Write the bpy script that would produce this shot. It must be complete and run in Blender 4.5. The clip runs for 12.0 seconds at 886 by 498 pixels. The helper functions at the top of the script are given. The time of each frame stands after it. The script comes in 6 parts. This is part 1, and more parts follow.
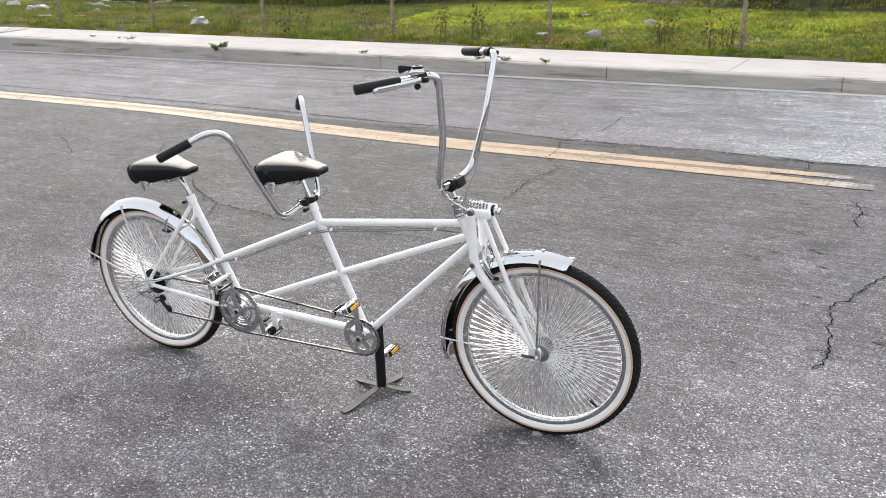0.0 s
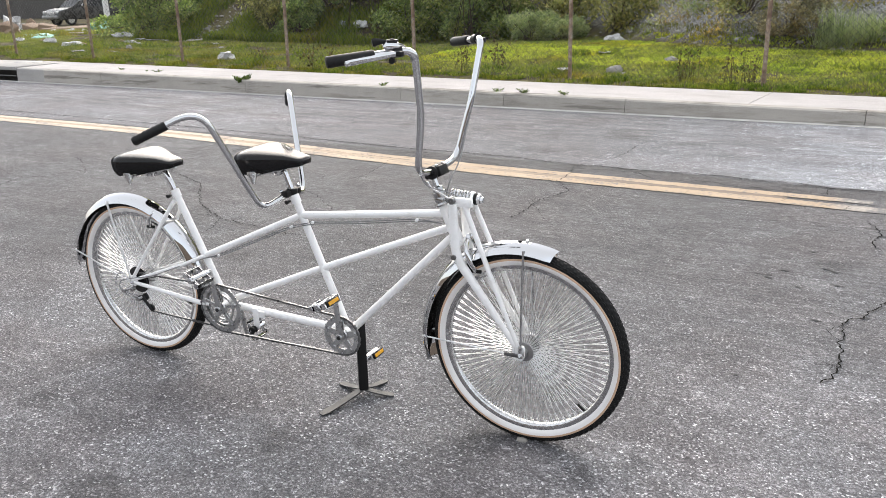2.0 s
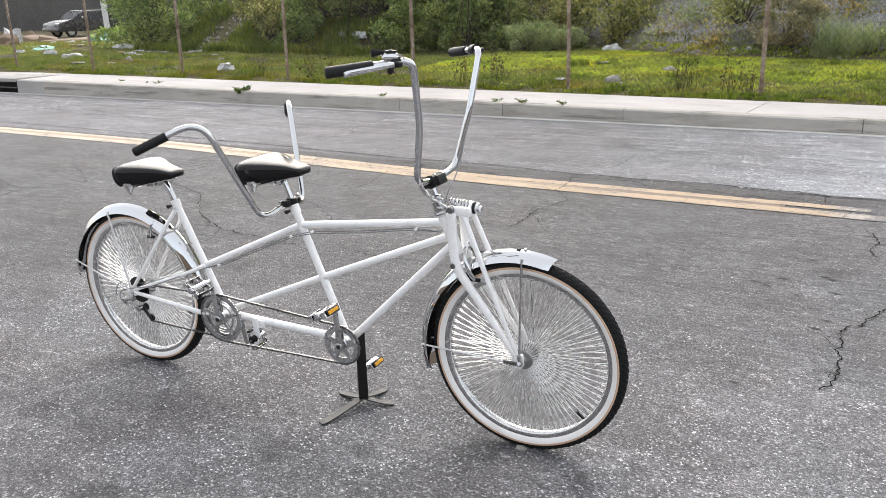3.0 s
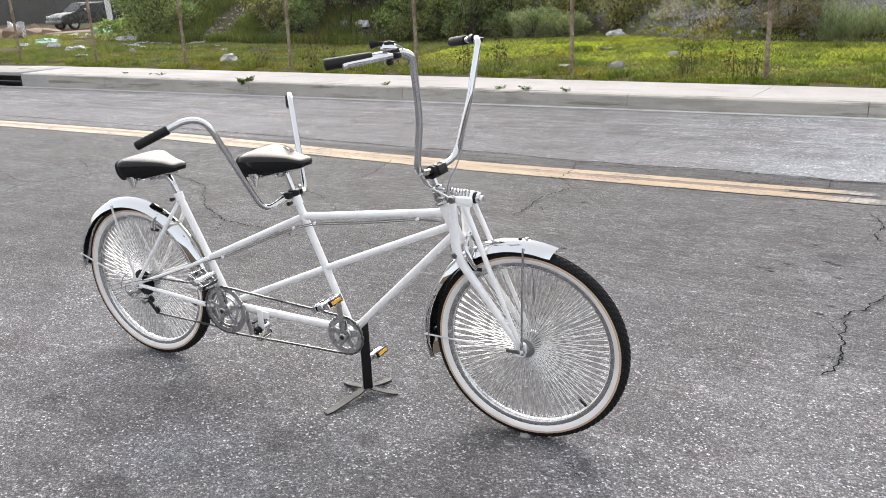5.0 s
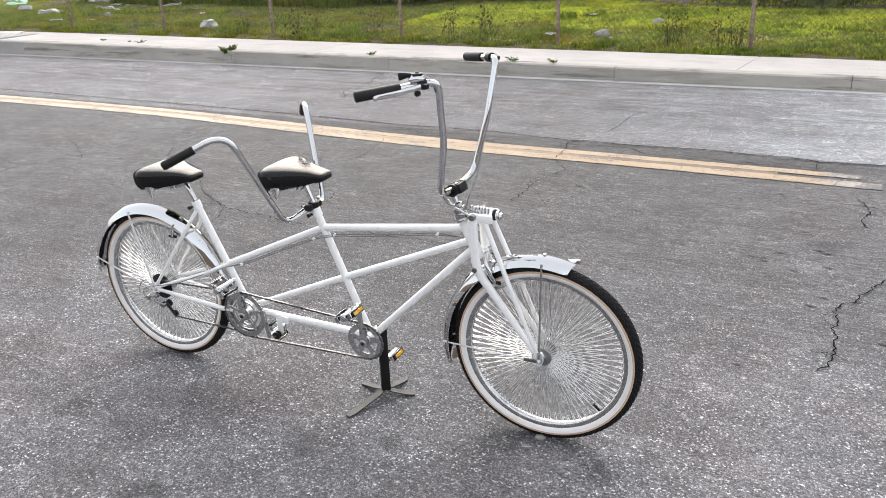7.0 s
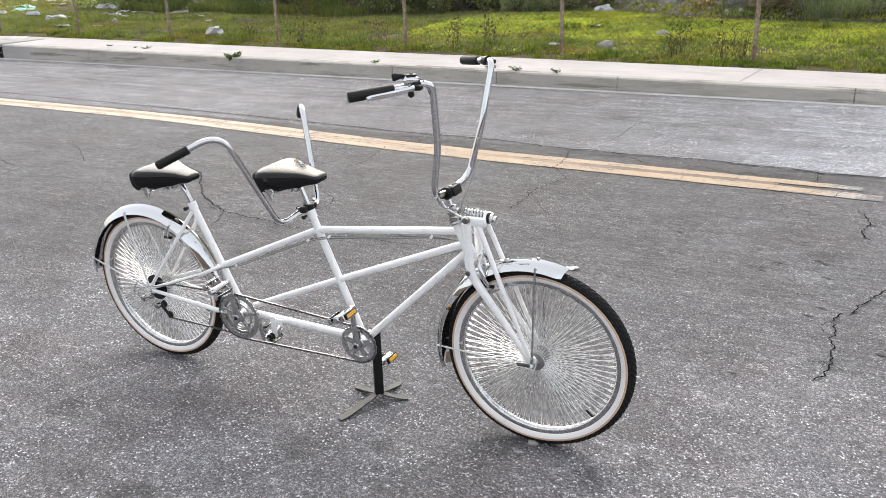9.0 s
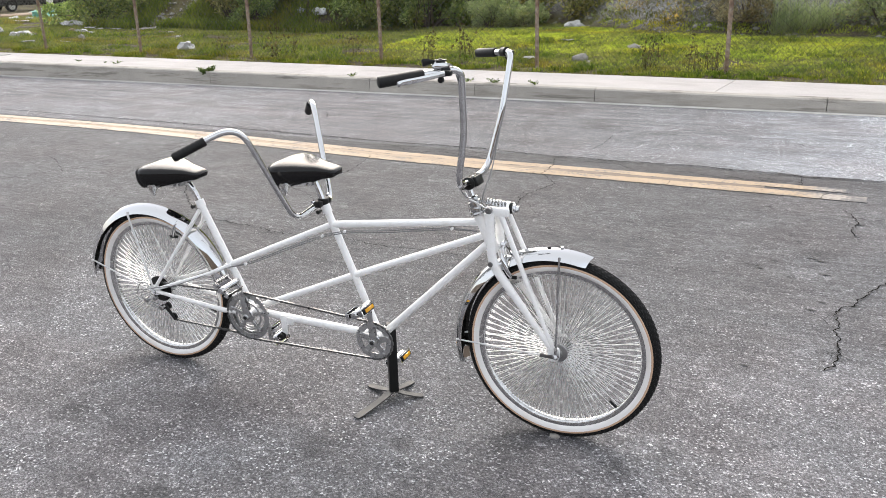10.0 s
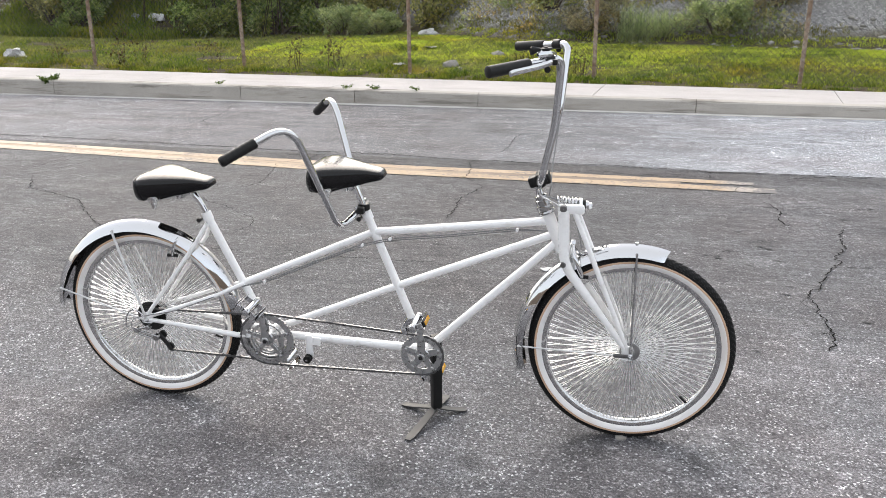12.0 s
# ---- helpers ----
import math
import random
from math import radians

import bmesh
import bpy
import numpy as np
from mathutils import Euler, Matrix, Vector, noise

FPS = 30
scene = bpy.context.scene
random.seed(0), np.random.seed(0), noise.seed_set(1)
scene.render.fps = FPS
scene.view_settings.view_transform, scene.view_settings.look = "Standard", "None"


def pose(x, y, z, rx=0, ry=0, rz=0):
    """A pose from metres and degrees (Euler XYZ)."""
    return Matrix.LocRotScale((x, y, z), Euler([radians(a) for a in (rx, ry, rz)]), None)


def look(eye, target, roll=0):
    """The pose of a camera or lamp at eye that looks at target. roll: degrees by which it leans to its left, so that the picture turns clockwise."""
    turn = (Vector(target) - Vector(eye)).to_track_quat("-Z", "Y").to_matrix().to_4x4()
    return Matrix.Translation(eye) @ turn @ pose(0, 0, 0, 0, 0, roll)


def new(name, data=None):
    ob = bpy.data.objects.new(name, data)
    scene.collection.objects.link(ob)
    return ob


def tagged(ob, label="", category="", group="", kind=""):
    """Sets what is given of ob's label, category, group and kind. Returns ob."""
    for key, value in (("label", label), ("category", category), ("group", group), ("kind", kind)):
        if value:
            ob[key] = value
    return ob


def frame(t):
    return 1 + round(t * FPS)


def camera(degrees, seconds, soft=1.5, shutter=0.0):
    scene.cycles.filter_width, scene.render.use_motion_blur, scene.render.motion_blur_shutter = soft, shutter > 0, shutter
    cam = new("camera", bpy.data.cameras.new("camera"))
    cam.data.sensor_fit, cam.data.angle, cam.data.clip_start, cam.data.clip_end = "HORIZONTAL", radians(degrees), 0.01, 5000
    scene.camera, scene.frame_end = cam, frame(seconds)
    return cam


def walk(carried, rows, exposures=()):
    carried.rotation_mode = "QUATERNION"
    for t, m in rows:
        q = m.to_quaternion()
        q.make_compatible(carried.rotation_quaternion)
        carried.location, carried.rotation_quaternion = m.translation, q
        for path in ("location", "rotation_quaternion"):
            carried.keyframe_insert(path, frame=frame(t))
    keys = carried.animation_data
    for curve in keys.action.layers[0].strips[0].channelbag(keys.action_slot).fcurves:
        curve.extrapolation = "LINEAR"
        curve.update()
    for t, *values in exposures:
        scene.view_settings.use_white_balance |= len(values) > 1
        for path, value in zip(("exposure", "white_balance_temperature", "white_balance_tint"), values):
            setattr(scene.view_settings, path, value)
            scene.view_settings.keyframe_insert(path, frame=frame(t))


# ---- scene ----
cam = camera(58.1, 12.0, soft=0.9)
PATH = [
    (0, (3.518, -2.246, 1.706), (2.618, -0.61, 0.99), -1.8),
    (0.5, (3.563, -2.19, 1.641), (2.636, -0.558, 0.953), -1.3),
    (1, (3.595, -2.142, 1.558), (2.644, -0.51, 0.901), -1.2),
    (1.5, (3.61, -2.133, 1.512), (2.645, -0.499, 0.883), -1.3),
    (2, (3.625, -2.132, 1.492), (2.651, -0.494, 0.883), -1.4),
    (2.5, (3.63, -2.137, 1.488), (2.654, -0.495, 0.894), -1.4),
    (3, (3.635, -2.144, 1.493), (2.659, -0.5, 0.908), -1.6),
    (5, (3.652, -2.143, 1.501), (2.666, -0.514, 0.888), -2.4),
    (5.5, (3.655, -2.144, 1.555), (2.681, -0.52, 0.91), -2.6),
    (6, (3.632, -2.155, 1.629), (2.675, -0.535, 0.951), -2.7),
    (6.5, (3.589, -2.189, 1.686), (2.652, -0.569, 0.982), -2.6),
    (7, (3.549, -2.238, 1.727), (2.625, -0.615, 1.011), -2.4),
    (9, (3.579, -2.222, 1.699), (2.643, -0.595, 1.007), -1.8),
    (9.5, (3.537, -2.23, 1.642), (2.626, -0.581, 0.971), -1.6),
    (10, (3.411, -2.321, 1.607), (2.544, -0.641, 0.957), -1.6),
    (10.5, (3.264, -2.399, 1.585), (2.459, -0.682, 0.951), -1.8),
    (11, (3.113, -2.389, 1.552), (2.391, -0.632, 0.925), -1.9),
    (11.5, (2.869, -2.36, 1.545), (2.251, -0.566, 0.913), -1.7),
    (12, (2.61, -2.45, 1.545), (2.135, -0.613, 0.911), -0.5),
]
walk(cam, [(t, look(eye, target, roll)) for t, eye, target, roll in PATH], ((0.0, 0.85), (12.0, 0.85)))

# ---- sky, sun ----
world = bpy.data.worlds.new("sky")
scene.world = world
world.use_nodes = True
wn = world.node_tree.nodes
sky = wn.new("ShaderNodeTexSky")
sky.sky_type, sky.sun_disc = "NISHITA", False
sky.sun_elevation, sky.sun_rotation = radians(35), radians(-28)
sky.air_density, sky.dust_density, sky.ozone_density = 1.0, 3.0, 1.0
wn["Background"].inputs["Strength"].default_value = 0.15
veil = wn.new("ShaderNodeMix")  # thin cloud whitens the sky
veil.data_type = "RGBA"
veil.inputs["Factor"].default_value = 0.56
veil.inputs["B"].default_value = (7.0, 6.95, 6.8, 1)
world.node_tree.links.new(sky.outputs[0], veil.inputs["A"])
world.node_tree.links.new(veil.outputs["Result"], wn["Background"].inputs["Color"])

sun_data = bpy.data.lights.new("sun", "SUN")
sun_data.energy, sun_data.angle, sun_data.color = 2.0, radians(62), (1.0, 0.94, 0.87)
sun = new("sun", sun_data)
sun.matrix_world = look((-11, 20, 15.5), (0, 0, 0))


# ---- materials ----
def shader(name, color=(0.5, 0.5, 0.5), rough=0.5, metal=0.0, coat=0.0, spec=0.5):
    m = bpy.data.materials.new(name)
    m.use_nodes = True
    b = m.node_tree.nodes["Principled BSDF"]
    b.inputs["Base Color"].default_value = (*color, 1)
    b.inputs["Roughness"].default_value = rough
    b.inputs["Metallic"].default_value = metal
    b.inputs["Coat Weight"].default_value = coat
    b.inputs["Specular IOR Level"].default_value = spec
    return m


class Nodes:
    """Small helper to write a node tree in few lines."""

    def __init__(self, m):
        self.t = m.node_tree
        self.bsdf = self.t.nodes["Principled BSDF"]
        self.at = self.t.nodes.new("ShaderNodeTexCoord").outputs["Object"]

    def link(self, a, b):
        self.t.links.new(a, b)

    def put(self, socket, value):
        if isinstance(value, (int, float, tuple)):
            socket.default_value = value
        else:
            self.link(value, socket)

    def scaled(self, sx, sy, sz, where=None):
        n = self.t.nodes.new("ShaderNodeMapping")
        n.inputs["Scale"].default_value = (sx, sy, sz)
        self.link(where or self.at, n.inputs["Vector"])
        return n.outputs[0]

    def noise(self, scale, detail=4.0, rough=0.55, where=None, distort=0.0):
        n = self.t.nodes.new("ShaderNodeTexNoise")
        n.inputs["Scale"].default_value, n.inputs["Detail"].default_value = scale, detail
        n.inputs["Roughness"].default_value, n.inputs["Distortion"].default_value = rough, distort
        self.link(where or self.at, n.inputs["Vector"])
        return n.outputs["Fac"]

    def cells(self, scale, where=None, feature="F1"):
        n = self.t.nodes.new("ShaderNodeTexVoronoi")
        n.feature = feature
        n.inputs["Scale"].default_value = scale
        self.link(where or self.at, n.inputs["Vector"])
        return n.outputs

    def ramp(self, fac, *stops):
        n = self.t.nodes.new("ShaderNodeValToRGB")
        e = n.color_ramp.elements
        while len(e) < len(stops):
            e.new(0.5)
        for k, (p, c) in zip(e, stops):
            k.position = p
            k.color = (*c, 1) if isinstance(c, tuple) else (c, c, c, 1)
        self.link(fac, n.inputs["Fac"])
        return n.outputs["Color"]

    def mix(self, a, b, fac=0.5, kind="MIX"):
        n = self.t.nodes.new("ShaderNodeMix")
        n.data_type, n.blend_type = "RGBA", kind
        self.put(n.inputs["Factor"], fac)
        self.put(n.inputs["A"], a)
        self.put(n.inputs["B"], b)
        return n.outputs["Result"]

    def math(self, op, a, b=0.0):
        n = self.t.nodes.new("ShaderNodeMath")
        n.operation = op
        self.put(n.inputs[0], a)
        self.put(n.inputs[1], b)
        return n.outputs[0]

    def axis(self, k):
        n = self.t.nodes.new("ShaderNodeSeparateXYZ")
        self.link(self.at, n.inputs[0])
        return n.outputs[k]

    def distance(self, x, y, z):
        n = self.t.nodes.new("ShaderNodeVectorMath")
        n.operation = "DISTANCE"
        self.link(self.at, n.inputs[0])
        n.inputs[1].default_value = (x, y, z)
        return n.outputs["Value"]

    def island(self):
        return self.t.nodes.new("ShaderNodeNewGeometry").outputs["Random Per Island"]

    def object_random(self):
        return self.t.nodes.new("ShaderNodeObjectInfo").outputs["Random"]

    def bump(self, height, strength=0.3, far=0.01):
        n = self.t.nodes.new("ShaderNodeBump")
        n.inputs["Strength"].default_value, n.inputs["Distance"].default_value = strength, far
        self.link(height, n.inputs["Height"])
        self.link(n.outputs[0], self.bsdf.inputs["Normal"])

    def color(self, c):
        self.link(c, self.bsdf.inputs["Base Color"])

    def rough(self, c):
        self.link(c, self.bsdf.inputs["Roughness"])


def white_paint():
    m = shader("white_paint", (0.80, 0.80, 0.81), 0.3, coat=0.4)
    n = Nodes(m)
    n.color(n.mix((0.93, 0.928, 0.925, 1), (0.80, 0.79, 0.765, 1), n.ramp(n.noise(22, 5), (0.56, 0.0), (0.78, 1.0))))
    n.rough(n.ramp(n.noise(40, 3), (0.3, 0.24), (0.7, 0.38)))
    return m


def chrome():
    m = shader("chrome", (0.60, 0.603, 0.61), 0.07, 1.0)
    n = Nodes(m)
    n.rough(n.ramp(n.noise(35, 4), (0.35, 0.02), (0.75, 0.09)))
    return m


def satin(name, c, lo, hi, metal=1.0, scale=60):
    m = shader(name, (c, c, c), lo, metal)
    n = Nodes(m)
    f = n.noise(scale, 4)
    n.color(n.ramp(f, (0.3, c * 0.8), (0.7, min(1, c * 1.12))))
    n.rough(n.ramp(f, (0.3, lo), (0.7, hi)))
    return m


def rubber(name, c, rough):
    m = shader(name, (c, c, c), rough, spec=0.18)
    n = Nodes(m)
    f = n.noise(90, 4)
    n.color(n.ramp(f, (0.3, c * 0.7), (0.75, c * 1.5)))
    n.bump(f, 0.25, 0.002)
    return m


def leather():
    m = shader("black_vinyl", (0.006, 0.006, 0.0065), 0.3, spec=0.31)
    n = Nodes(m)
    n.bump(n.cells(420)["Distance"], 0.05, 0.001)
    n.rough(n.ramp(n.noise(16, 4), (0.3, 0.20), (0.75, 0.28)))
    return m


def whitewall():
    m = shader("whitewall_rubber", (0.78, 0.76, 0.74), 0.45)
    n = Nodes(m)
    n.color(n.mix((0.86, 0.845, 0.83, 1), (0.66, 0.56, 0.47, 1), n.ramp(n.noise(6, 4), (0.50, 0.0), (0.85, 0.7))))
    return m


def asphalt():
    m = shader("asphalt", rough=0.6, spec=0.5)
    n = Nodes(m)
    chips = n.cells(150)
    fine = n.cells(330)
    v = n.t.nodes.new("ShaderNodeSeparateColor")
    n.link(chips["Color"], v.inputs[0])
    w = n.t.nodes.new("ShaderNodeSeparateColor")
    n.link(fine["Color"], w.inputs[0])
    tone = n.ramp(v.outputs[0], (0.0, (0.060, 0.058, 0.061)), (0.5, (0.112, 0.109, 0.113)), (0.80, (0.165, 0.162, 0.166)), (0.90, (0.27, 0.266, 0.27)), (1.0, (0.70, 0.695, 0.69)))
    grit = n.ramp(w.outputs[0], (0.0, (0.056, 0.054, 0.057)), (0.6, (0.118, 0.115, 0.119)), (0.86, (0.21, 0.206, 0.21)), (1.0, (0.44, 0.435, 0.44)))
    worn = n.noise(2.3, 5, 0.6)
    base = n.mix(tone, grit, n.ramp(n.noise(5.0, 4), (0.42, 0.15), (0.62, 0.75)))
    # chips lie bare at the edge of the lane, tar still covers them in the tracks
    bare = n.math("ADD", n.math("MULTIPLY", n.axis(1), 0.1), n.math("MULTIPLY", n.noise(1.6, 5, 0.6), 0.2))
    base = n.mix(base, (0.118, 0.115, 0.119, 1), n.ramp(bare, (0.12, 0.0), (0.28, 0.42), (0.54, 0.42), (0.59, 0.12)))
    base = n.mix(base, (0.72, 0.715, 0.72, 1), n.ramp(worn, (0.40, 0.0), (0.72, 1.0)), "MULTIPLY")
    # long drag marks along the lane
    streak = n.noise(1.0, 5, 0.65, n.scaled(0.35, 3.2, 1))
    base = n.mix(base, (1.28, 1.26, 1.25, 1), n.ramp(streak, (0.45, 0.0), (0.68, 1.0)), "MULTIPLY")
    base = n.mix(base, (0.86, 0.855, 0.86, 1), n.ramp(n.noise(0.55, 4, 0.6), (0.46, 0.0), (0.60, 1.0)), "MULTIPLY")
    # fine ridges left by the paver and traffic
    ridge = n.noise(1.0, 6, 0.75, n.scaled(5, 34, 1))
    base = n.mix(base, n.ramp(ridge, (0.32, 0.5), (0.5, 0.98), (0.68, 1.7)), n.ramp(bare, (0.14, 0.3), (0.26, 0.72), (0.54, 0.72), (0.59, 0.2)), "MULTIPLY")
    fine_ridge = n.noise(1.0, 4, 0.7, n.scaled(45, 110, 1))
    base = n.mix(base, n.ramp(fine_ridge, (0.3, 0.55), (0.5, 1.0), (0.7, 1.5)), n.ramp(bare, (0.54, 0.6), (0.59, 0.25)), "MULTIPLY")
    base = n.mix(base, (1.03, 0.99, 0.975, 1), n.ramp(n.noise(1.1, 4), (0.44, 0.0), (0.62, 1.0)), "MULTIPLY")
    grain = n.noise(85, 3, 0.7)
    base = n.mix(base, n.ramp(grain, (0.34, 0.52), (0.5, 0.98), (0.66, 1.60)), 0.9, "MULTIPLY")
    coarse = n.cells(26)  # clumps of larger bare stones
    clump = n.t.nodes.new("ShaderNodeSeparateColor")
    n.link(coarse["Color"], clump.inputs[0])
    base = n.mix(base, n.ramp(clump.outputs[0], (0.0, 0.86), (0.8, 1.0), (1.0, 1.28)), 1.0, "MULTIPLY")
    # lighter towards the near edge, darker across the middle of the lane
    across = n.math("ADD", n.math("MULTIPLY", n.axis(1), 0.1), n.math("MULTIPLY", n.noise(0.7, 5, 0.6), 0.22))
    base = n.mix(base, n.ramp(across, (0.03, 1.56), (0.15, 1.18), (0.25, 0.86), (0.50, 0.84)), 1.0, "MULTIPLY")
    # stronger light on the right side, painted into the asphalt colour
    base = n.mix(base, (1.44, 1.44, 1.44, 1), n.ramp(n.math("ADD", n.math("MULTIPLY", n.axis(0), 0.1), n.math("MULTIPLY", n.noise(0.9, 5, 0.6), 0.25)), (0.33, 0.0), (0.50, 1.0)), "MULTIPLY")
    # reflected brightness at the far left, painted in the same way
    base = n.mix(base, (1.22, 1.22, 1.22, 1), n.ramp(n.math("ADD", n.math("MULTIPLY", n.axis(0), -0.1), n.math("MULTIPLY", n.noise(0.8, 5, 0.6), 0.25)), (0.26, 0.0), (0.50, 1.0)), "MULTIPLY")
    # the far lane is older and paler, with brighter light painted on its right
    far = n.ramp(n.math("ADD", n.math("MULTIPLY", n.axis(1), 0.1), n.math("MULTIPLY", n.noise(2.5), 0.012)), (0.460, 0.0), (0.466, 1.0))
    reach = n.math("ADD", n.math("MULTIPLY", n.axis(0), 0.1), n.math("MULTIPLY", n.noise(0.6, 4), 0.25))
    stones = n.t.nodes.new("ShaderNodeSeparateColor")  # coarse chips of the far lane
    n.link(n.cells(62)["Color"], stones.inputs[0])
    base = n.mix(base, n.ramp(stones.outputs[0], (0.0, 0.74), (0.6, 0.98), (1.0, 1.40)), n.math("MULTIPLY", far, n.ramp(n.math("MULTIPLY", n.axis(1), 0.1), (0.585, 0.9), (0.60, 0.3))), "MULTIPLY")
    pale = n.ramp(reach, (-0.0, (1.66, 1.66, 1.69)), (0.18, (1.50, 1.53, 1.55)), (0.42, (2.28, 2.38, 2.44)), (0.6, (2.48, 2.60, 2.66)))
    base = n.mix(base, pale, far, "MULTIPLY")
    # tar-dark strip between the centre line and the seam
    strip = n.math("ADD", n.math("MULTIPLY", n.axis(1), 0.1), n.math("MULTIPLY", n.noise(3.0, 5), 0.016))
    base = n.mix(base, (0.72, 0.72, 0.73, 1), n.ramp(strip, (0.424, 0.0), (0.432, 1.0), (0.460, 1.0), (0.466, 0.0)), "MULTIPLY")
    # smoother mottled band by the gutter
    side = n.math("ADD", n.math("MULTIPLY", n.axis(1), 0.1), n.math("MULTIPLY", n.noise(0.8, 4), 0.03))
    blotch = n.noise(1.0, 5, 0.6, n.scaled(1.6, 7, 1))
    base = n.mix(base, n.ramp(blotch, (0.35, 0.66), (0.5, 0.9), (0.66, 1.22)), n.ramp(side, (0.590, 0.0), (0.612, 0.9)), "MULTIPLY")
    # oil drips
    drips = None
    for x, y, r in ((1.82, -0.32, 0.07), (2.84, 0.0, 0.06), (2.99, 0.15, 0.05), (1.53, -0.83, 0.14), (0.80, -0.52, 0.08), (2.47, 0.02, 0.09), (2.10, -0.16, 0.05), (3.37, 2.58, 0.10), (0.2, 1.2, 0.09)):
        d = n.math("ADD", n.math("DIVIDE", n.distance(x, y, 0), r), n.math("MULTIPLY", n.noise(14, 4), 1.1))
        drips = d if drips is None else n.math("MINIMUM", drips, d)
    base = n.mix(base, (0.66, 0.66, 0.66, 1), n.ramp(n.math("MULTIPLY", drips, 0.4), (0.45, 1.0), (0.72, 0.0)), "MULTIPLY")
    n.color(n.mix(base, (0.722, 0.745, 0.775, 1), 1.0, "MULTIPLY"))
    n.bump(n.math("ADD", n.math("MULTIPLY", chips["Distance"], 0.8), n.noise(150, 3)), 0.75, 0.006)
    n.rough(n.ramp(v.outputs[1], (0.2, 0.64), (0.9, 0.9)))
    n.bsdf.inputs["Specular IOR Level"].default_value = 0.36
    return m


def line_paint():
    m = shader("worn_yellow_paint", rough=0.75)
    n = Nodes(m)
    wear = n.math("ADD", n.math("MULTIPLY", n.noise(38, 5, 0.7), 0.6), n.math("MULTIPLY", n.noise(3.5, 4, 0.6, n.scaled(0.8, 1.6, 1)), 0.5))
    paint = n.ramp(n.noise(2.2, 5), (0.3, (0.344, 0.249, 0.159)), (0.55, (0.387, 0.288, 0.189)), (0.75, (0.430, 0.344, 0.249)))
    pale = n.math("ADD", n.math("MULTIPLY", n.axis(0), -0.1), n.math("MULTIPLY", n.noise(1.2), 0.25))
    paint = n.mix(paint, (0.52, 0.425, 0.33, 1), n.ramp(pale, (0.10, 0.0), (0.45, 1.0)))
    paint = n.mix(paint, (0.36, 0.32, 0.28, 1), n.ramp(n.math("MULTIPLY", n.axis(0), 0.1), (0.318, 0.0), (0.332, 1.0)))
    wear = n.math("ADD", wear, n.ramp(n.math("MULTIPLY", n.axis(0), 0.1), (0.300, 0.0), (0.335, 0.06), (0.36, 0.16)))
    n.color(n.mix(paint, (0.135, 0.13, 0.13, 1), n.ramp(wear, (0.56, 0.0), (0.68, 1.0))))
    n.bump(n.cells(105)["Distance"], 0.4, 0.004)
    return m


def concrete(name, light, dark, stain, scuff=0.0):
    m = shader(name, rough=0.85, spec=0.3)
    n = Nodes(m)
    c = n.mix((*dark, 1), (*light, 1), n.ramp(n.noise(1.6, 6, 0.65), (0.32, 0.0), (0.66, 1.0)))
    c = n.mix(c, (*stain, 1), n.ramp(n.noise(2.4, 5, 0.6, n.scaled(0.45, 2.4, 3.0)), (0.52, 0.0), (0.74, 0.8)))
    c = n.mix(c, tuple(0.6 * q for q in stain) + (1,), n.ramp(n.noise(1.5, 6, 0.7, n.scaled(0.55, 1.0, 9.0)), (0.545, 0.0), (0.63, scuff)))
    c = n.mix(c, (0.8, 0.8, 0.8, 1), n.ramp(n.noise(110, 3), (0.45, 0.0), (0.7, 1.0)), "MULTIPLY")
    n.color(n.mix(c, (0.9, 0.9, 0.9, 1), n.object_random(), "MULTIPLY"))
    n.bump(n.noise(90, 5), 0.3, 0.004)
    return m


def soil():
    m = shader("weedy_soil", rough=0.95, spec=0.2)
    n = Nodes(m)
    c = n.ramp(n.noise(1.1, 6, 0.65), (0.40, (0.075, 0.058, 0.044)), (0.5, (0.115, 0.098, 0.055)), (0.68, (0.145, 0.14, 0.05)))
    # bare gravel on the bank
    g = n.cells(60)
    v = n.t.nodes.new("ShaderNodeSeparateColor")
    n.link(g["Color"], v.inputs[0])
    gravel = n.ramp(v.outputs[0], (0.0, (0.15, 0.147, 0.147)), (0.6, (0.31, 0.305, 0.305)), (0.87, (0.46, 0.45, 0.44)), (1.0, (0.74, 0.73, 0.72)))
    high = n.ramp(n.math("ADD", n.math("MULTIPLY", n.axis(2), 0.5), n.math("MULTIPLY", n.noise(0.7, 4), 0.35)), (0.42, 0.0), (0.58, 1.0))
    east = n.ramp(n.math("ADD", n.math("MULTIPLY", n.axis(0), 0.1), n.math("ADD", n.math("MULTIPLY", n.noise(0.6, 4), 0.1), 0.95)), (0.38, 0.0), (0.50, 1.0))
    n.color(n.mix(c, gravel, n.math("MULTIPLY", high, east)))
    n.bump(n.math("ADD", n.noise(14, 6), n.math("MULTIPLY", g["Distance"], 1.0)), 0.7, 0.05)
    return m


